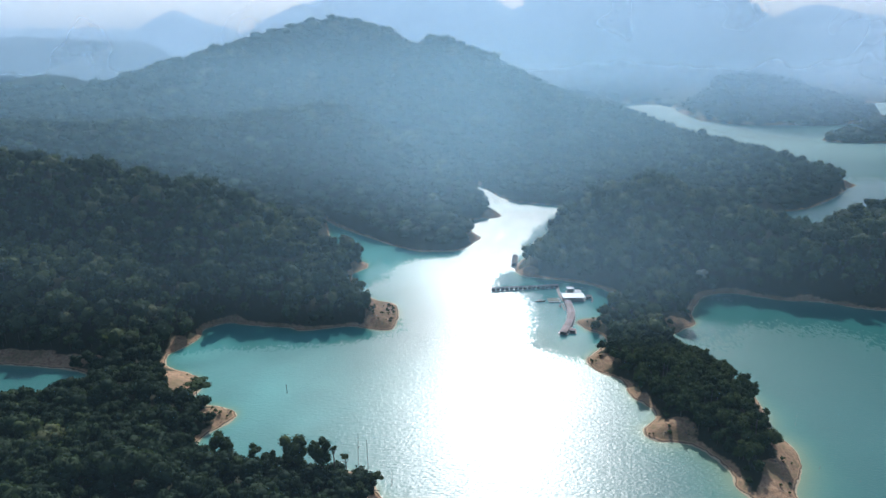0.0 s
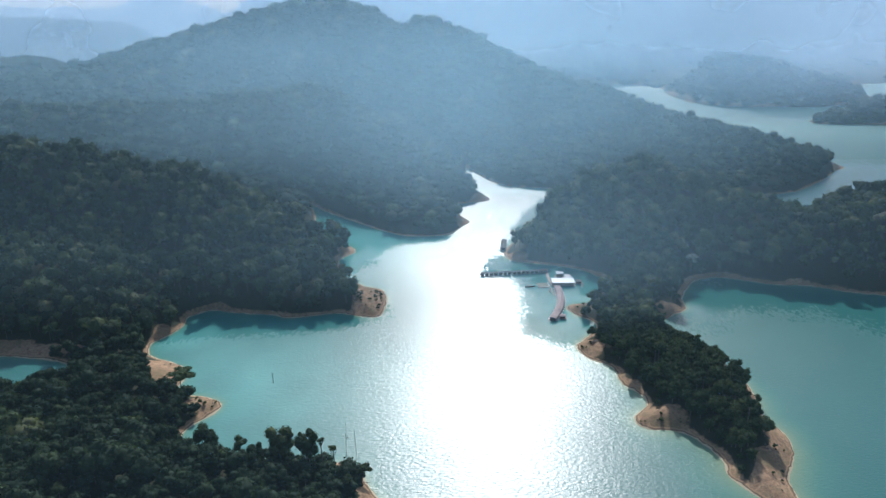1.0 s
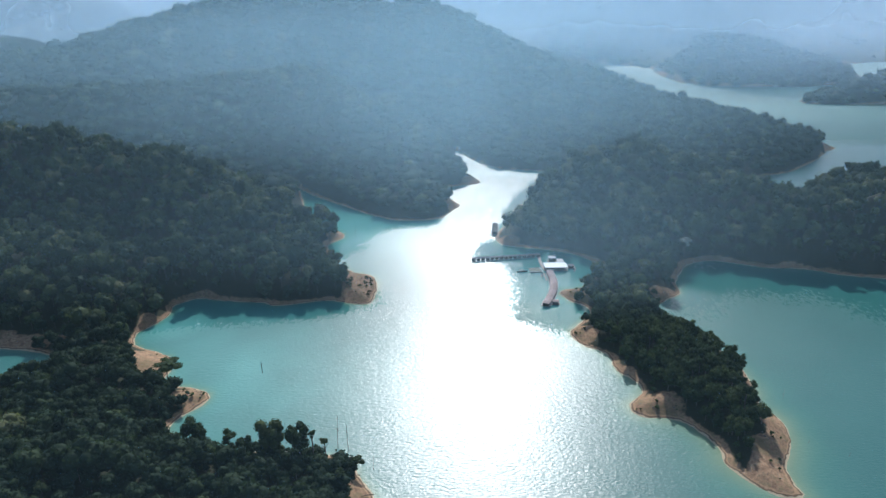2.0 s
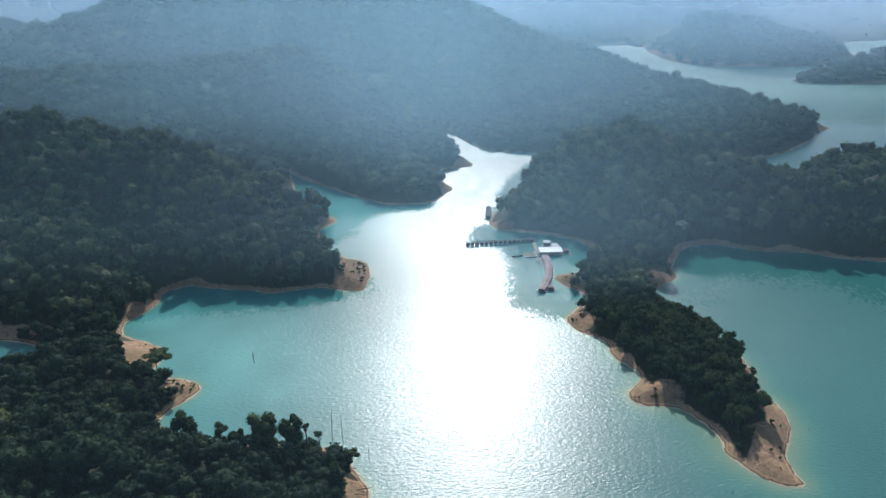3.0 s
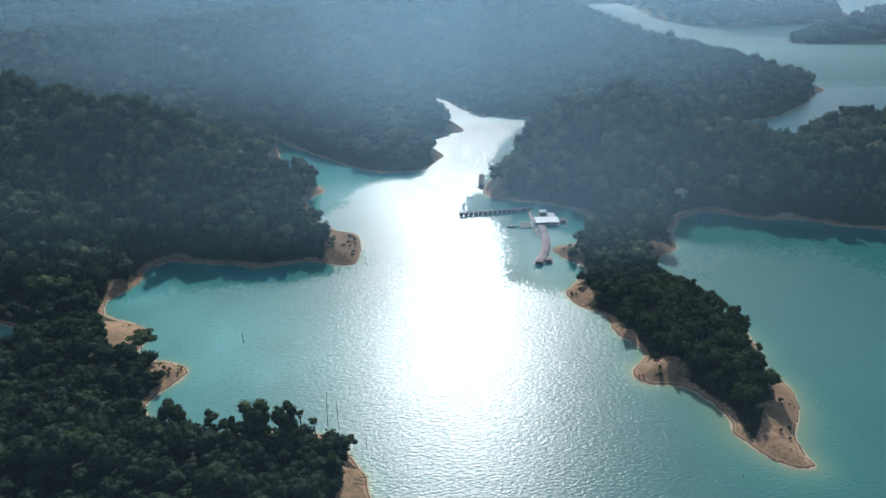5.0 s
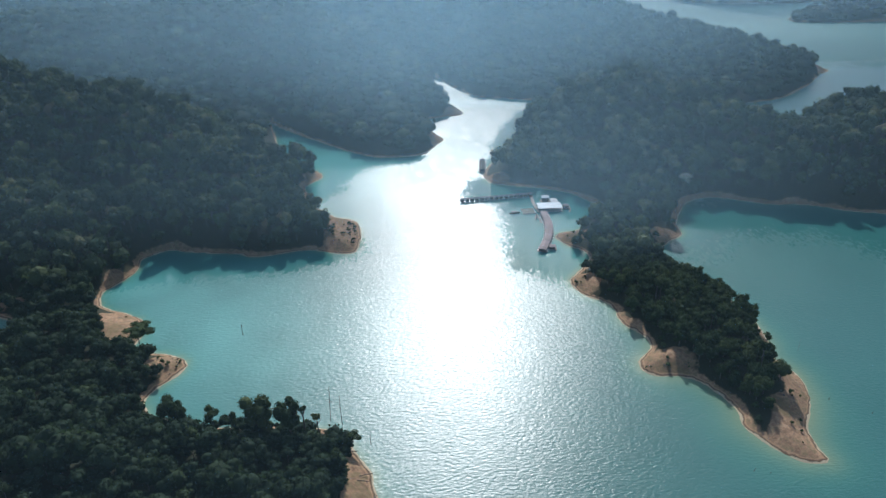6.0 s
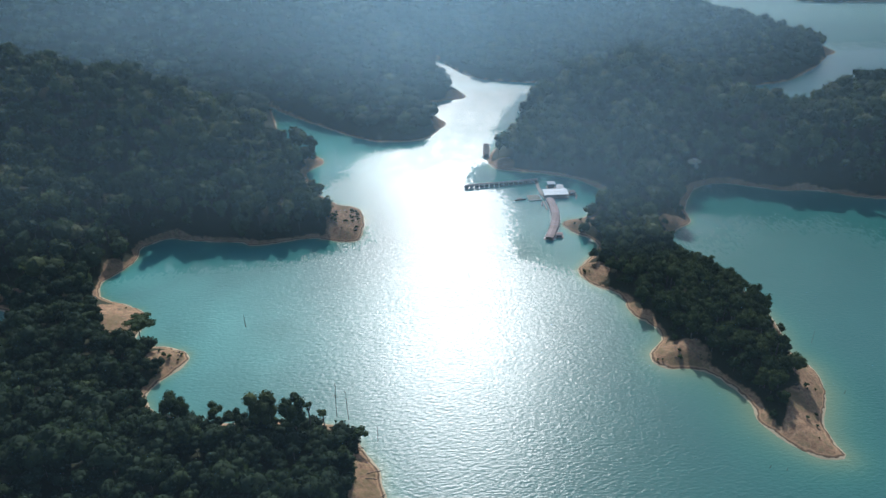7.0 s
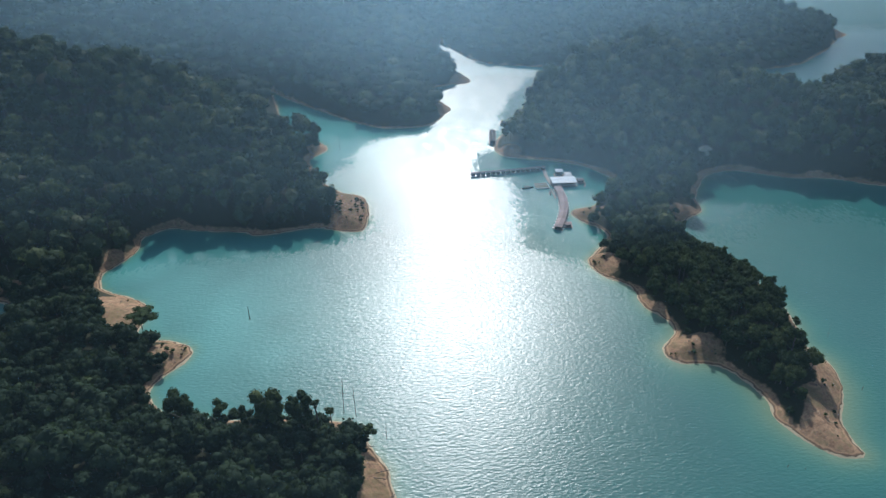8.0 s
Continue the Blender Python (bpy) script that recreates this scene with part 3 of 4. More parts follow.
# ---- sheets standing in for haze ----
# upright sheet without depth, added where distance haze would lighten the land behind
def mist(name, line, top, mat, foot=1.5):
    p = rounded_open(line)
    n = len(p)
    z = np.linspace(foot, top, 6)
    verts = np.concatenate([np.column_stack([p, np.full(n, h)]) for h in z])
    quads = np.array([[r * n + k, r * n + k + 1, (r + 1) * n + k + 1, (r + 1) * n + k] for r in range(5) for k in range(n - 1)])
    return tagged(mesh_object(name, verts, quads, mat, smooth=True), "thin blue translucent sheet standing in for distance haze", "mist", kind="stuff")


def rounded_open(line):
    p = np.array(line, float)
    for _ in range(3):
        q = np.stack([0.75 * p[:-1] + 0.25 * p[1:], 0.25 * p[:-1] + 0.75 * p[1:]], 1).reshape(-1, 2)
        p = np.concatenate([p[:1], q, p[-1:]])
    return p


# haze tones that the sheets lay over whatever stands behind them
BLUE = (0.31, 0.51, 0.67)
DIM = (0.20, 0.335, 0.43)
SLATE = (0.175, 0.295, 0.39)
# added veil in front of all the land, lifts the darks as haze would
mist("mist", [(-900, 190), (-300, 175), (0, 170), (300, 175), (1000, 190)], 330, haze_sheet_material("near_haze_sheet", 0.0145, -60, -20, 900, BLUE), 2)
mist("mist", [(-800, 480), (-300, 475), (-120, 470), (0, 460), (120, 438), (300, 445), (900, 480)], 300, haze_sheet_material("bay_haze_sheet", 0.115, 12, 80, 300, BLUE, (60, 140, 0.29)), 14)
mist("mist", [(-1000, 820), (-420, 810), (-180, 790), (20, 690), (170, 800), (320, 830), (700, 850), (1100, 900)], 240, haze_sheet_material("valley_haze_sheet", 0.40, 10, 120, 240, DIM, (20, 280, 0.28)), 12)
mist("mist", [(-1500, 990), (-500, 1020), (-200, 1060), (40, 1010), (250, 1050), (420, 1150), (640, 1080), (1200, 1050)], 420, haze_sheet_material("slope_haze_sheet", 0.44, 15, 220, 265, SLATE, (30, 520, 0.5)), 4)
mist("mist", [(-1700, 1230), (-500, 1260), (-200, 1310), (40, 1260), (250, 1260), (420, 1240), (640, 1180), (1200, 1120)], 460, haze_sheet_material("hill_haze_sheet", 0.60, 70, 320, 350, SLATE, (30, 520, 0.5)), 4)
mist("mist", [(-2500, 1600), (-400, 1620), (100, 1640), (500, 1550), (700, 1300), (1800, 1300)], 600, haze_sheet_material("ridge_haze_sheet", 0.45, 0, 160, 560, (0.30, 0.42, 0.59)), 4)
mist("mist", [(-3000, 2200), (0, 2250), (600, 2060), (1400, 1900), (2800, 1900)], 800, haze_sheet_material("mountain_haze_sheet", 0.38, 0, 120, 560, (0.40, 0.51, 0.68)), 4)


# ---- single trees ----
def part(name, bm, mat, parent, label=""):
    """Links a bmesh as one mesh under a thing or a part."""
    me = bpy.data.meshes.new(name)
    bm.to_mesh(me)
    bm.free()
    me.materials.append(mat)
    ob = new(name, me)
    ob.parent = parent
    return tagged(ob, label)


def shape_part(name, shape, mat, parent, label="", tint=None, smooth=False):
    attrs = {"tint": np.full(len(shape[0]), tint)} if tint is not None else None
    ob = mesh_object(name, shape[0], shape[1], mat, attrs, smooth)
    ob.parent = parent
    return tagged(ob, label)


def thing(name, label, category, group=""):
    return tagged(new(name), label, category, group)


def tree(label, rng, tall, wide, trunk_share=0.45, flat=0.75, lean=0.0, lumps=9, leaves=190, leaf=0.12, group="", mat=None, tint=0.0, core=0.5, fine=False):
    """A tapered trunk with limbs, and a crown of many leafy clumps."""
    t = thing("tree", label, "tree", group)
    top = tall - wide * 0.5 * flat
    cx = lean * tall
    stems = [limb((0, 0, -1.0), (cx * 0.8, 0, top), 0.028 * tall, 0.012 * tall, 6, 0.02 * tall)]
    for k in range(4):
        a = rng.uniform(0, 6.283)
        h = tall * rng.uniform(trunk_share, 0.75)
        r = wide * 0.36
        stems.append(limb((cx * 0.8 * h / top, 0, h), (cx + r * math.cos(a), r * math.sin(a), min(h + tall * 0.22, tall * 0.93)), 0.011 * tall, 0.004 * tall, 4, 0, rings=3))
    shape_part("trunk", joined(stems), BARK, t, smooth=True)
    v, f = crown_shape(rng, lumps + 4, int(leaves * (5 if fine else 2.2)), leaf * (0.55 if fine else 0.8), flat, fine=fine, core=core, rough=0.3, dome=True)
    shape_part("crown", (v * wide * 0.5 + (cx, 0, tall - wide * 0.46 * flat), f), mat or LEAF_SINGLE, t, tint=tint)
    return t


trng = np.random.default_rng(23)
SPIT = "trees on the spit"
KINDS = [tree("leafy dark green tree on the sandy spit", trng, trng.uniform(8.5, 12), trng.uniform(8, 10.5), 0.2, flat=trng.uniform(0.9, 1.2), leaves=230, leaf=0.105, group=SPIT, core=0.62) for _ in range(9)]
KINDS.append(tree("thin tall olive green tree on the spit", trng, 14.5, 5.5, 0.55, 1.0, lumps=6, leaves=120, leaf=0.17, group=SPIT))
KINDS.append(tree("low rounded green bush on bare shore", trng, 3.6, 4.2, 0.2, 0.8, lumps=5, leaves=90, leaf=0.16, group=SPIT))
x, y = scattered(95, 230, 285, 470, 6.0, trng)
d = shore(x, y)
ok = (d > 6) & (bare_ground(x, y, d) < 0.5)
x, y, d = x[ok], y[ok], d[ok]
z = relief(x, y, d)
used = set()
for k in range(len(x)):
    which = int(trng.choice(11, p=[0.1] * 9 + [0.07, 0.03])) if d[k] > 9 else int(trng.choice([10, 10, 10, 2, 5]))
    size = trng.uniform(0.8, 1.12)
    m = pose(x[k], y[k], z[k] - 0.15, 0, 0, trng.uniform(0, 360)) @ Matrix.Scale(size, 4)
    if which not in used:
        used.add(which)
        KINDS[which].matrix_basis = m
    else:
        c = copy_thing(KINDS[which], m)
        c.scale = (size, size, size)
for k, kind in enumerate(KINDS):
    if k not in used:
        kind.matrix_basis = pose(165, 400 + 5 * k, float(relief(np.array([165.0]), np.array([400.0 + 5 * k]))[0]) - 0.15)


def ground_at(px, py):
    return float(relief(np.array([float(px)]), np.array([float(py)]))[0])


def put(ob, px, py, turn=0.0, sink=0.2):
    ob.matrix_basis = pose(px, py, ground_at(px, py) - sink, 0, 0, turn)
    return ob


# the broad trees that stand above the near wood at the water's edge
for px, py, tall, wide, kw in (
        (-121, 330, 21, 13, dict(core=0.34, trunk_share=0.2, flat=1.1, lumps=12, leaves=300, leaf=0.10)),
        (-105, 332, 15, 9, dict(core=0.3, trunk_share=0.3, flat=0.8, lumps=8, leaves=170, leaf=0.12)),
        (-82.5, 325, 23, 15, dict(core=0.42, trunk_share=0.25, flat=1.15, lumps=15, leaves=380, leaf=0.085)),
        (-67.5, 323, 23, 13, dict(core=0.34, trunk_share=0.3, flat=1.2, lumps=14, leaves=300, leaf=0.10)),
        (-61.5, 325, 19, 4.5, dict(flat=0.9, lumps=5, leaves=110, leaf=0.16, trunk_share=0.65)),
        (-55, 324, 15, 5.5, dict(flat=0.6, lumps=6, leaves=110, leaf=0.16)),
        (-97, 331, 12, 9, dict(flat=1.0)),
        (-80, 331, 10, 7, dict(flat=1.0))):
    put(tree("broad dark green tree above the shoreline wood", trng, tall, wide, group="shoreline trees", fine=True, **kw), px, py, trng.uniform(0, 360))
put(tree("leaning tree with thin leafy crown on red bank", trng, 9, 7.5, 0.5, 0.6, lean=0.25, lumps=8, leaves=150, leaf=0.13, fine=True), -41, 319, 20)
put(tree("slender pale-trunked tree at the edge of wood", trng, 14, 5, 0.5, 0.9, lumps=6, leaves=100, leaf=0.17), -45, 300, 70)
put(tree("flat umbrella-crowned tree standing alone on red shore", trng, 13, 17, 0.6, 0.24, lean=0.12, core=0.3, lumps=12, leaves=260, leaf=0.10, fine=True), -166.5, 421, 0)
put(tree("small lone bushy tree on the eastern shore", trng, 6.5, 5.5, 0.4, 0.8, lumps=6, leaves=120, leaf=0.15), 192, 381, 0)
put(tree("two-tiered dark tree at the wooded point", trng, 21, 9, 0.4, 1.1, lumps=11, leaves=280, leaf=0.10), -92, 582, 40)
put(tree("dark leafy tree at the edge of bare point", trng, 17, 11, 0.3, 0.9, lumps=12, leaves=300, leaf=0.10), -86, 563, 10)
put(tree("tall thin tree behind the wooded point", trng, 15, 5.5, 0.6, 0.7, lumps=5, leaves=110, leaf=0.16), -90, 668, 10)


def dry_leaf_material():
    m, nt, b = material("dry_pale_leaves")
    leaf = nt.nodes.new("ShaderNodeNewGeometry").outputs["Random Per Island"]
    nt.links.new(ramp(nt, leaf, (0.0, (0.17, 0.17, 0.12)), (1.0, (0.32, 0.31, 0.24))), b.inputs["Base Color"])
    b.inputs["Roughness"].default_value = 0.8
    return m


PALE = dry_leaf_material()
put(tree("pale dry-crowned tree among dark forest", trng, 17, 11, 0.5, 0.8, lumps=9, leaves=220, leaf=0.11, mat=PALE), 226, 590, 0)


# ---- drowned trees ----
def dead_tree(label, rng, tall, thick, lean, twigs):
    t = thing("dead_tree", label, "dead tree", "drowned trees")
    tip = (lean[0] * tall, lean[1] * tall, tall)
    shape_part("trunk", limb((0, 0, -3), tip, thick, thick * 0.25, 6, 0.15, rings=6), DEAD, t, smooth=True)
    for _ in range(twigs):
        h = rng.uniform(0.45, 0.95)
        a = rng.uniform(0, 6.283)
        p = (tip[0] * h, tip[1] * h, tall * h)
        r = rng.uniform(0.06, 0.13) * tall
        shape_part("branch", limb(p, (p[0] + r * math.cos(a), p[1] + r * math.sin(a), p[2] + r * 0.8), thick * 0.35, thick * 0.08, 4, 0, rings=3), DEAD, t)
    return t


def dead_material():
    m, nt, b = material("bleached_dead_wood")
    nt.links.new(ramp(nt, grain(nt, place(nt), 2.0, 5), (0.3, (0.07, 0.055, 0.045)), (0.7, (0.17, 0.14, 0.115))), b.inputs["Base Color"])
    b.inputs["Roughness"].default_value = 0.85
    return m


DEAD = dead_material()
for px, py, tall, thick, lean, twigs, label in (
        (-51, 341, 21, 0.17, (0.05, 0.0), 7, "tall bare drowned tree in the shallows"),
        (-45, 338, 18, 0.15, (-0.01, 0.0), 4, "tall bare drowned tree in the shallows"),
        (-31, 322, 9, 0.10, (0.02, 0.0), 2, "thin bare dead stem by the beach"),
        (-107, 424, 6.5, 0.3, (-0.06, 0.0), 1, "dark broken dead trunk standing in lake"),
        (-109, 432, 3.5, 0.25, (-0.1, 0.0), 0, "dark broken dead trunk standing in lake"),
        (-66, 677, 16, 0.14, (0.01, 0.0), 1, "thin pole of dead tree in cove"),
        (206, 372, 9, 0.10, (0.0, 0.0), 1, "thin bare dead stem by the spit"),
        (199, 330, 2.2, 0.25, (0.12, 0.0), 0, "short dark stump standing in the lake"),
        (139, 287, 2.0, 0.28, (0.2, 0.0), 0, "short dark stump standing in the lake"),
        (146, 285, 1.2, 0.2, (-0.2, 0.0), 0, "short dark stump standing in the lake"),
        (214, 318, 1.8, 0.2, (0.2, 0.0), 0, "short dark stump standing in the lake")):
    dead_tree(label, trng, tall, thick, lean, twigs).location = (px, py, 0)


def driftwood(label, px, py, turn, length):
    t = thing("driftwood", label, "driftwood", "driftwood on the beach")
    shape_part("log", limb((-length / 2, 0, 0.25), (length / 2, 0.3, 0.6), 0.24, 0.1, 6, 0.3, rings=6), DEAD, t, smooth=True)
    for k in range(4):
        s = trng.uniform(-0.1, 0.45) * length
        a = trng.uniform(-1.2, 1.2)
        shape_part("branch", limb((s, 0.1, 0.45), (s + 1.8 * math.cos(a), 1.9 * math.sin(a), 0.9), 0.11, 0.03, 4, 0, rings=3), DEAD, t)
    put(t, px, py, turn, 0.05)


driftwood("grey fallen tree with bare branches on red beach", -34, 301, 8, 9)
driftwood("grey fallen tree with bare branches on red beach", -35, 297, -18, 7)
driftwood("grey fallen tree with bare branches on red beach", -30, 287, 40, 5)
driftwood("grey fallen tree with bare branches on red beach", -40, 317, -10, 5)


# ---- the floating rafts ----
def plain(name, low, high, rough=0.7, scale=3.0, relief_depth=0.02, stretch=None, metal=0.0):
    m, nt, b = material(name)
    p = nt.nodes.new("ShaderNodeTexCoord").outputs["Object"]
    g = grain(nt, p, scale, 5, 0.6, stretch)
    info = nt.nodes.new("ShaderNodeObjectInfo").outputs["Random"]
    col = ramp(nt, g, (0.3, low), (0.7, high))
    shade = ramp(nt, info, (0.0, (0.8, 0.8, 0.8)), (1.0, (1.12, 1.12, 1.12)))
    nt.links.new(mixed(nt, 1.0, col, shade, "MULTIPLY"), b.inputs["Base Color"])
    b.inputs["Roughness"].default_value, b.inputs["Metallic"].default_value = rough, metal
    nt.links.new(bump(nt, g, 0.6, relief_depth), b.inputs["Normal"])
    return m


DECK = plain("weathered_deck", (0.16, 0.13, 0.10), (0.30, 0.26, 0.21), stretch=(1, 8, 1))
BAMBOO = plain("dark_bamboo_wall", (0.045, 0.032, 0.022), (0.10, 0.075, 0.05), stretch=(8, 8, 1))
THATCH = plain("grey_thatch", (0.11, 0.10, 0.095), (0.21, 0.19, 0.18), 0.95, 5)
RUST = plain("dusty_brown_roof", (0.23, 0.165, 0.15), (0.34, 0.255, 0.235), 0.75, 2)
TIN = plain("pale_blue_tin_roof", (0.36, 0.43, 0.46), (0.46, 0.52, 0.55), 0.45, 0.6)
WHITE = plain("white_paint", (0.68, 0.68, 0.66), (0.80, 0.80, 0.78), 0.5)
GREEN = plain("mossy_net_frame", (0.10, 0.14, 0.09), (0.20, 0.23, 0.15), 0.9)
HULL = plain("dark_hull", (0.05, 0.04, 0.035), (0.11, 0.08, 0.06), 0.5)
FLOAT = plain("blue_drum", (0.03, 0.07, 0.12), (0.06, 0.11, 0.18), 0.5)


def box(bm, x0, x1, y0, y1, z0, z1, edge=0.03):
    b = bmesh.new()
    bmesh.ops.create_cube(b, size=1, matrix=Matrix.LocRotScale(((x0 + x1) / 2, (y0 + y1) / 2, (z0 + z1) / 2), None, (x1 - x0, y1 - y0, z1 - z0)))
    if edge:
        bmesh.ops.bevel(b, geom=b.edges[:], offset=min(edge, 0.3 * min(x1 - x0, y1 - y0, z1 - z0)), segments=1, affect="EDGES")
    me = bpy.data.meshes.new("piece")
    b.to_mesh(me)
    b.free()
    bm.from_mesh(me)
    bpy.data.meshes.remove(me)
    return bm


def boxes(*rows, edge=0.03):
    bm = bmesh.new()
    for r in rows:
        box(bm, *r, edge=edge)
    return bm


def gable(x0, x1, y0, y1, eave, ridge, thick=0.12):
    """A pitched roof with its ridge along x, as a folded slab."""
    bm = bmesh.new()
    ym = (y0 + y1) / 2
    ends = []
    for xx in (x0, x1):
        ends.append([bm.verts.new((xx, *p)) for p in ((y0, eave), (ym, ridge), (y1, eave), (y1, eave - thick), (ym, ridge - thick), (y0, eave - thick))])
    a, b = ends
    for k in range(6):
        bm.faces.new((a[k], b[k], b[(k + 1) % 6], a[(k + 1) % 6]))
    bm.faces.new((a[0], a[5], a[4], a[1])), bm.faces.new((a[1], a[4], a[3], a[2]))
    bm.faces.new((b[1], b[4], b[5], b[0])), bm.faces.new((b[2], b[3], b[4], b[1]))
    bmesh.ops.recalc_face_normals(bm, faces=bm.faces[:])
    return bm


def drums(x0, x1, y0, y1, count):
    bm = bmesh.new()
    for k in range(count):
        px = x0 + (x1 - x0) * (k + 0.5) / count
        bmesh.ops.create_cone(bm, cap_ends=True, segments=8, radius1=0.28, radius2=0.28, depth=y1 - y0,
                              matrix=Matrix.Translation((px, (y0 + y1) / 2, 0.05)) @ Matrix.Rotation(math.pi / 2, 4, "X"))
    return bm


def row_cabin(label, group):
    """A bamboo cabin on drums, its ridge along the row, with a porch over the water on the near side."""
    c = thing("cabin", label, "cabin", group)
    part("deck", boxes((-1.3, 1.3, -2.6, 2.9, 0.3, 0.45)), DECK, c)
    part("float", drums(-1.7, 1.7, -2.2, 2.6, 3), FLOAT, c)
    body = part("wall", boxes((-1.25, 1.25, -1.3, 1.4, 0.46, 2.6)), BAMBOO, c)
    part("door", boxes((-0.4, 0.4, 1.38, 1.46, 0.47, 2.3)), DECK, body, "plank door")
    for px in (-0.6, 0.6):
        part("window", boxes((px - 0.3, px + 0.3, -1.36, -1.28, 1.2, 1.9)), HULL, body, "dark open window")
    part("roof", gable(-1.8, 1.8, -1.9, 1.9, 2.55, 3.4), THATCH, c, "grey thatched roof")
    for px in (-1.1, 1.1):
        part("post", boxes((px - 0.05, px + 0.05, -1.9, -1.8, 0.46, 2.5)), BAMBOO, c)
    part("porch_rail", boxes((-1.15, 1.15, -2.55, -2.49, 0.95, 1.02), (-1.15, -1.09, -2.55, -2.49, 0.46, 0.95), (1.09, 1.15, -2.55, -2.49, 0.46, 0.95)), BAMBOO, c)
    return c


ROW = "bamboo cabins in a straight floating row"
first = row_cabin("grey thatched bamboo cabin floating in row", ROW)
A, B, COUNT = Vector((41.5, 606.0)), Vector((103.5, 611.5)), 15
heading = math.degrees(math.atan2(B.y - A.y, B.x - A.x))
for k in range(COUNT):
    p = A.lerp(B, (k + 0.5) / COUNT)
    m = pose(p.x, p.y, 0, 0, 0, heading)
    if k == 0:
        first.matrix_basis = m
    else:
        copy_thing(first, m)


def gangway(label, points, wide, mat=DECK):
    """A plank way on drums along a line of points; each stretch of planks is a part."""
    g = thing("gangway", label, "gangway")
    for (ax, ay), (bx, by) in zip(points, points[1:]):
        n = math.hypot(bx - ax, by - ay)
        s = part("plank_deck", boxes((0.02, n - 0.02, -wide / 2, wide / 2, 0.3, 0.46), (0.3, 0.5, -wide / 2 - 0.05, wide / 2 + 0.05, 0.12, 0.3), (n - 0.5, n - 0.3, -wide / 2 - 0.05, wide / 2 + 0.05, 0.12, 0.3)), mat, g)
        s.matrix_basis = pose(ax, ay, 0, 0, 0, math.degrees(math.atan2(by - ay, bx - ax)))
    return g


back = [tuple(A.lerp(B, k / 10) + Vector((-0.4, 3.9))) for k in range(11)]
gangway("weathered plank gangway behind the straight cabin row", back, 1.3)


def pair_cabin(label, group):
    """A wider cabin of the curved row: low brown roof across, white posts and kayaks' landing on both sides."""
    c = thing("cabin", label, "cabin", group)
    part("deck", boxes((-2.25, 2.25, -3.4, 3.4, 0.3, 0.45)), DECK, c)
    part("float", drums(-2.0, 2.0, -3.0, 3.0, 3), FLOAT, c)
    part("wall", boxes((-1.9, 1.9, -2.1, 2.1, 0.46, 2.5)), BAMBOO, c)
    part("roof", gable(-2.24, 2.24, -2.8, 2.8, 2.5, 3.1), RUST, c, "dusty brown sheet roof")
    for py in (-3.2, 3.2):
        for px in (-2.0, 0.6):
            part("post", boxes((px - 0.07, px + 0.07, py - 0.07, py + 0.07, 0.46, 1.5)), WHITE, c, "white post")
        part("landing", boxes((-0.6, 0.6, py - 0.3 if py > 0 else py - 0.8, py + 0.8 if py > 0 else py + 0.3, 0.47, 0.62)), WHITE, c, "white painted landing")
    return c


CURVE = [(105.0, 573.0), (105.0, 556.0), (102.5, 540.0), (97.5, 524.0), (90.0, 507.5)]
curve = rounded_open(CURVE)
seg = np.concatenate([[0], np.cumsum(np.hypot(*np.diff(curve, axis=0).T))])
N = 15
group = "brown-roofed cabins in a curved floating row"
lead = pair_cabin("brown-roofed wooden cabin floating in curved row", group)
for k in range(N):
    at = seg[-1] * (k + 0.5) / N
    px, py = np.interp(at, seg, curve[:, 0]), np.interp(at, seg, curve[:, 1])
    qx, qy = np.interp(at + 1, seg, curve[:, 0]), np.interp(at + 1, seg, curve[:, 1])
    rx, ry = np.interp(at - 1, seg, curve[:, 0]), np.interp(at - 1, seg, curve[:, 1])
    m = pose(px, py, 0, 0, 0, math.degrees(math.atan2(qy - ry, qx - rx)))
    if k == 0:
        lead.matrix_basis = m
    else:
        copy_thing(lead, m)


def hall(name, label, wide, deep, eave, ridge, roof_mat, wall_mat, open_front=False):
    h = thing(name, label, "building", "")
    part("deck", boxes((-wide / 2 - 1, wide / 2 + 1, -deep / 2 - 1, deep / 2 + 1, 0.3, 0.5)), DECK, h)
    part("float", drums(-wide / 2, wide / 2, -deep / 2 - 0.6, deep / 2 + 0.6, max(3, int(wide / 1.6))), FLOAT, h)
    if open_front:
        part("wall", boxes((-wide / 2 + 0.4, wide / 2 - 0.4, 0.0, deep / 2 - 0.4, 0.51, eave - 0.1)), wall_mat, h)
        for k in range(6):
            px = -wide / 2 + 0.4 + (wide - 0.8) * k / 5
            part("post", boxes((px - 0.09, px + 0.09, -deep / 2 + 0.3, -deep / 2 + 0.48, 0.51, eave - 0.05)), BAMBOO, h)
        part("rail", boxes((-wide / 2 + 0.4, wide / 2 - 0.4, -deep / 2 + 0.1, -deep / 2 + 0.18, 1.3, 1.4)), WHITE, h, "white rail")
    else:
        w = part("wall", boxes((-wide / 2 + 0.3, wide / 2 - 0.3, -deep / 2 + 0.3, deep / 2 - 0.3, 0.51, eave - 0.05)), wall_mat, h)
        part("door", boxes((-0.45, 0.45, -deep / 2 + 0.22, -deep / 2 + 0.32, 0.52, min(2.4, eave - 0.3))), HULL, w, "dark doorway")
    part("roof", gable(-wide / 2 - 0.4, wide / 2 + 0.4, -deep / 2 - 0.4, deep / 2 + 0.4, eave, ridge), roof_mat, h)
    return h


hall("dining_hall", "open floating dining hall under pale blue tin roof", 18.5, 11, 3.4, 4.3, TIN, BAMBOO, True).matrix_basis = pose(111.5, 582.5, 0, 0, 0, -2)
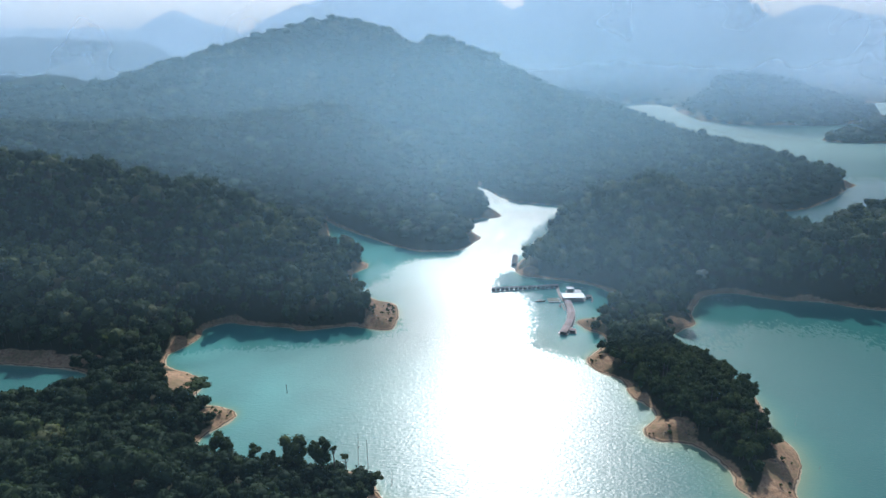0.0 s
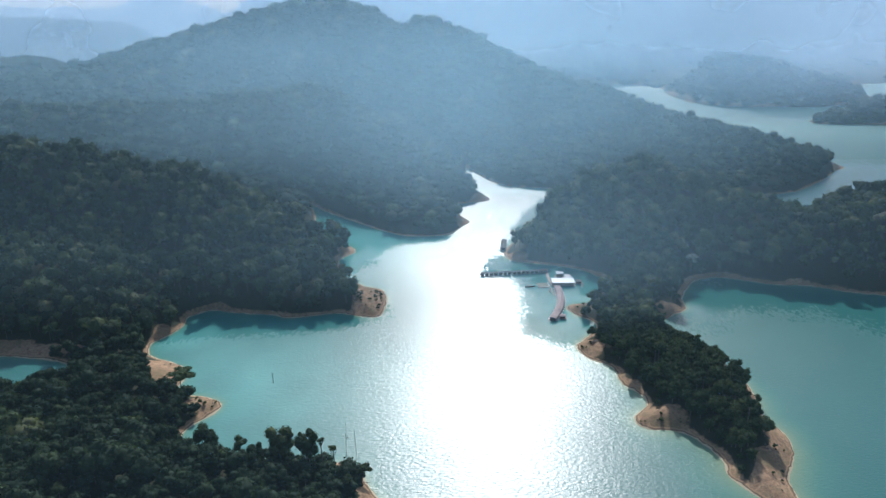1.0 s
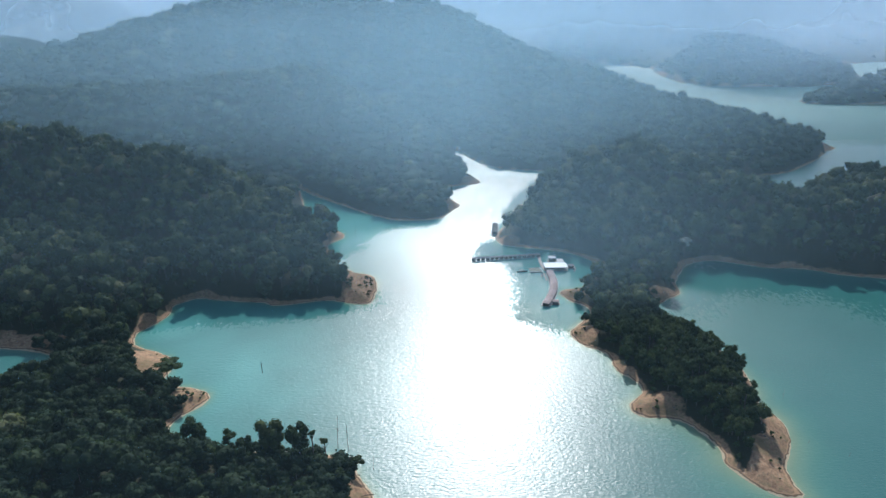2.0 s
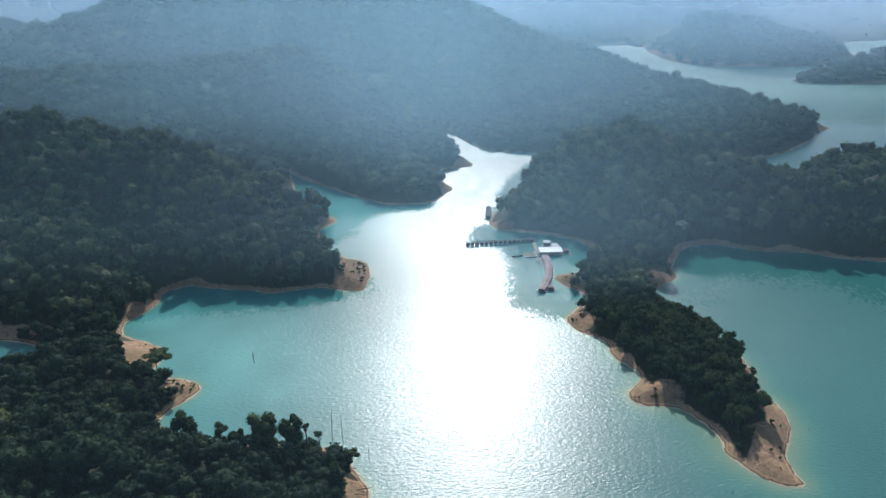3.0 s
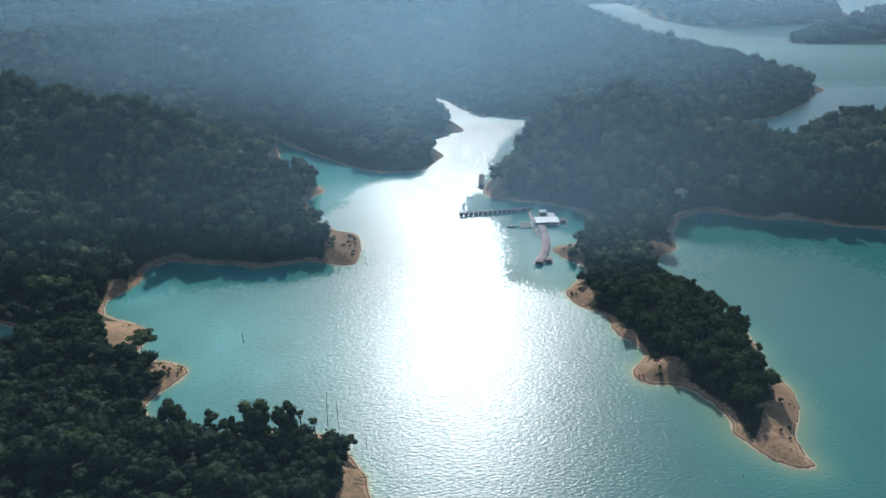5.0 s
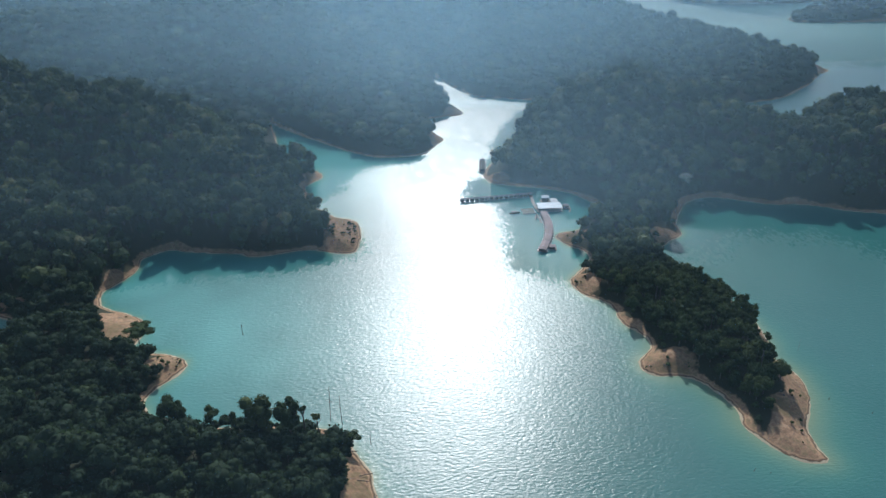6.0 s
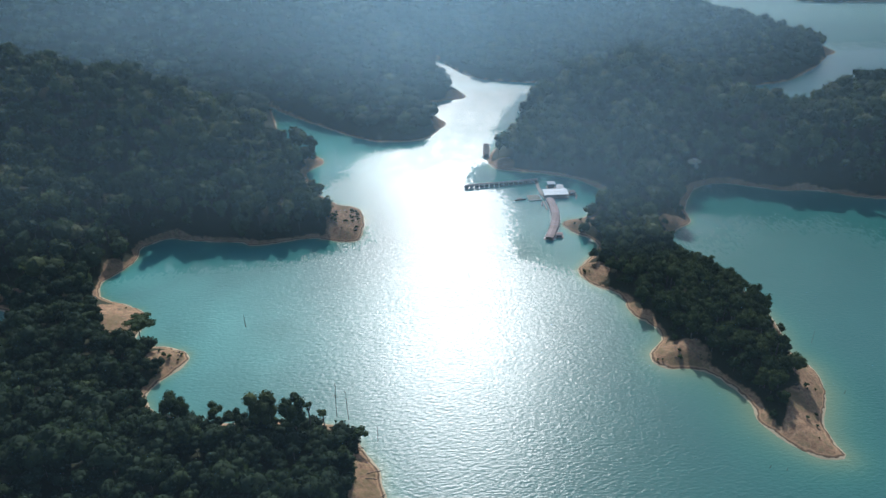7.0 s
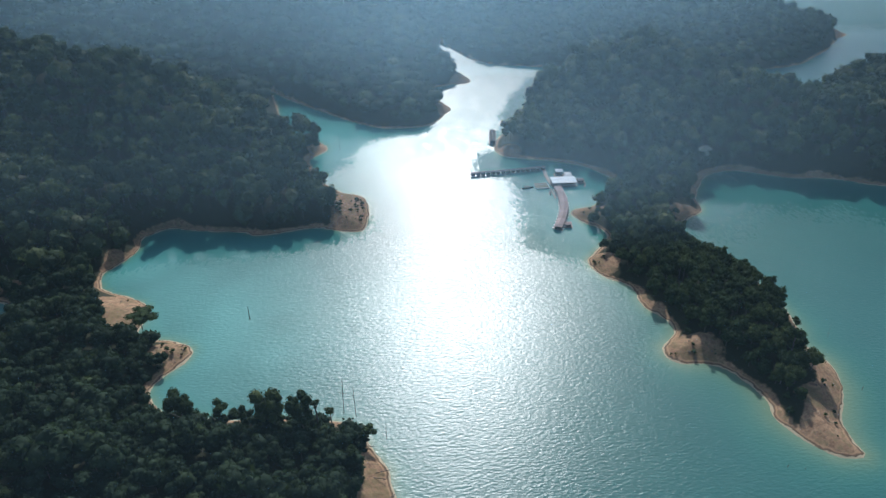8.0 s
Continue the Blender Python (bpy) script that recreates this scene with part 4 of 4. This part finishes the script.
hall("hut", "small two-storey hut with pale blue roof", 5.5, 5.0, 4.6, 5.3, TIN, BAMBOO).matrix_basis = pose(111.5, 598.0, 0, 0, 0, -2)
hall("hut", "low shed with pale grey roof beside hut", 5, 7.5, 2.5, 2.9, plain("pale_grey_roof", (0.36, 0.40, 0.40), (0.5, 0.53, 0.53), 0.6, 1.0), BAMBOO).matrix_basis = pose(118.0, 594.5, 0, 0, 0, -4)
hall("hut", "dark low hut moored beside the hall", 4.5, 4.5, 2.3, 2.8, THATCH, BAMBOO).matrix_basis = pose(125.5, 583.5, 0, 0, 0, 4)
hall("hut", "small raft hut with dusty pink roof", 4.2, 4.0, 2.4, 3.0, RUST, BAMBOO).matrix_basis = pose(98.5, 512.5, 0, 0, 0, -8)
hall("raft_house", "long dark thatched raft house in the channel", 27, 4.6, 2.9, 4.0, plain("dark_thatch", (0.05, 0.045, 0.04), (0.10, 0.09, 0.08), 0.95, 5), BAMBOO).matrix_basis = pose(71.0, 686.0, 0, 0, 0, 82)
gangway("plank landing stage between hall and cabin rows", [(102.5, 612), (101.5, 600), (101.5, 588), (102.5, 578)], 2.6)
gangway("plank gangway beside the curved cabin row", [(x - 5.2, y + 0.5) for x, y in CURVE[:2]], 1.2)


def fish_pen(label):
    f = thing("fish_pen", label, "fish pen")
    for k in range(5):
        part("walkway", boxes((-5 + k * 2.3, -4.4 + k * 2.3, -5, 5, 0.25, 0.42)), DECK, f)
    for py in (-5, -0.3, 4.4):
        part("walkway", boxes((-5, 4.8, py, py + 0.6, 0.43, 0.55)), DECK, f)
    part("net_cover", boxes((-4.8, 4.6, -4.8, 4.8, 0.12, 0.22)), GREEN, f, "mossy green net cover")
    part("rail", boxes((4.9, 5.1, -5.2, 5.2, 0.5, 1.1), (-5.2, 5.2, -5.3, -5.1, 0.5, 1.0)), WHITE, f, "white painted rail")
    return f


fish_pen("floating fish pens with plank walkways and net").matrix_basis = pose(94.0, 579.5, 0, 0, 0, 3)


def boat(label, length, beam, cover=True):
    """A long slim open boat with raised prow and a canopy."""
    b = thing("boat", label, "boat", "moored boats")
    bm = bmesh.new()
    rings = []
    for k in range(9):
        t = k / 8
        w = beam / 2 * math.sin(math.pi * (0.1 + 0.84 * t)) ** 0.6
        lift = 0.9 * max(0, t - 0.75) ** 2 * 16 * 0.4
        px = (t - 0.5) * length
        rings.append([bm.verts.new((px, s * w * q, zz + lift)) for s, q, zz in ((-1, 1, 0.6), (-1, 0.6, -0.1), (1, 0.6, -0.1), (1, 1, 0.6), (1, 0.85, 0.55), (1, 0.5, 0.1), (-1, 0.5, 0.1), (-1, 0.85, 0.55))])
    for a, c in zip(rings, rings[1:]):
        for k in range(8):
            bm.faces.new((a[k], a[(k + 1) % 8], c[(k + 1) % 8], c[k]))
    bm.faces.new(rings[0]), bm.faces.new(rings[-1])
    bmesh.ops.recalc_face_normals(bm, faces=bm.faces[:])
    part("hull", bm, HULL, b)
    for k in range(4):
        px = (-0.3 + 0.16 * k) * length
        part("seat", boxes((px - 0.12, px + 0.12, -beam * 0.33, beam * 0.33, 0.4, 0.46)), DECK, b)
    if cover:
        part("canopy", boxes((-0.3 * length, 0.2 * length, -beam * 0.45, beam * 0.45, 1.75, 1.82)), THATCH, b, "grey canopy")
        for px in (-0.28, 0.18):
            for s in (-1, 1):
                part("post", boxes((px * length - 0.03, px * length + 0.03, s * beam * 0.4 - 0.03, s * beam * 0.4 + 0.03, 0.5, 1.75)), DECK, b)
    return b


boat("dark long wooden boat moored at fish pens", 9, 1.5).matrix_basis = pose(82.5, 577.5, 0, 0, 0, 8)
boat("dark long wooden boat moored beside the hall", 8, 1.4, False).matrix_basis = pose(127.5, 577.0, 0, 0, 0, 70)
boat("dark long wooden boat moored at gangway", 7, 1.3).matrix_basis = pose(97.5, 566.0, 0, 0, 0, 84)


# ---- shrubs and stones on the bare shores ----
def shrub(label, size):
    t = thing("shrub", label, "shrub", "shrubs on the bare shore")
    shape_part("stem", limb((0, 0, -0.2), (0.1, 0, size * 0.5), 0.06, 0.03, 4, 0, rings=2), BARK, t)
    v, f = crown_shape(trng, 4, 70, 0.16, 0.7)
    shape_part("foliage", (v * size * 0.6 + (0, 0, size * 0.5), f), LEAF_SINGLE, t, tint=0.0)
    return t


def boulder(label):
    v, f = ROUND
    bump_size = trng.uniform(0.75, 1.2, (len(v), 1))
    ob = mesh_object("boulder", v * bump_size * (0.7, 0.5, 0.4), f, STONE)
    return tagged(ob, label, "boulder", "stones on the shore")


STONE = plain("dark_shore_stone", (0.07, 0.055, 0.045), (0.17, 0.13, 0.10), 0.9, 2.0, 0.05)
SHRUBS = [shrub("low dark dry shrub on bare red soil", q) for q in (1.3, 1.9, 2.6)]
ROCKS = [boulder("dark weathered stone lying on the shore") for _ in range(3)]
seen = set()
for bx, by, rx, ry, many, rocks in ((182, 312, 14, 24, 26, 8), (128, 367, 12, 7, 7, 3), (107, 457, 8, 10, 6, 3), (-58, 548, 14, 20, 14, 5), (-47, 552, 3, 16, 18, 0), (-66, 556, 7, 18, 16, 0), (-140, 394, 10, 9, 8, 14), (-180, 447, 9, 6, 4, 4), (118, 530, 10, 6, 5, 3), (189, 350, 6, 20, 6, 3)):
    for k in range(many + rocks):
        px, py = bx + trng.uniform(-rx, rx), by + trng.uniform(-ry, ry)
        if shore(np.array([px]), np.array([py]))[0] < 2.0:
            continue
        pool = SHRUBS if k < many else ROCKS
        j = int(trng.integers(0, 3))
        q = trng.uniform(0.7, 1.2)
        mm = pose(px, py, ground_at(px, py) - 0.05, 0, 0, trng.uniform(0, 360))
        if (k < many, j) not in seen:
            seen.add((k < many, j))
            pool[j].matrix_basis = mm
        else:
            copy_thing(pool[j], mm).scale = (q, q, q)
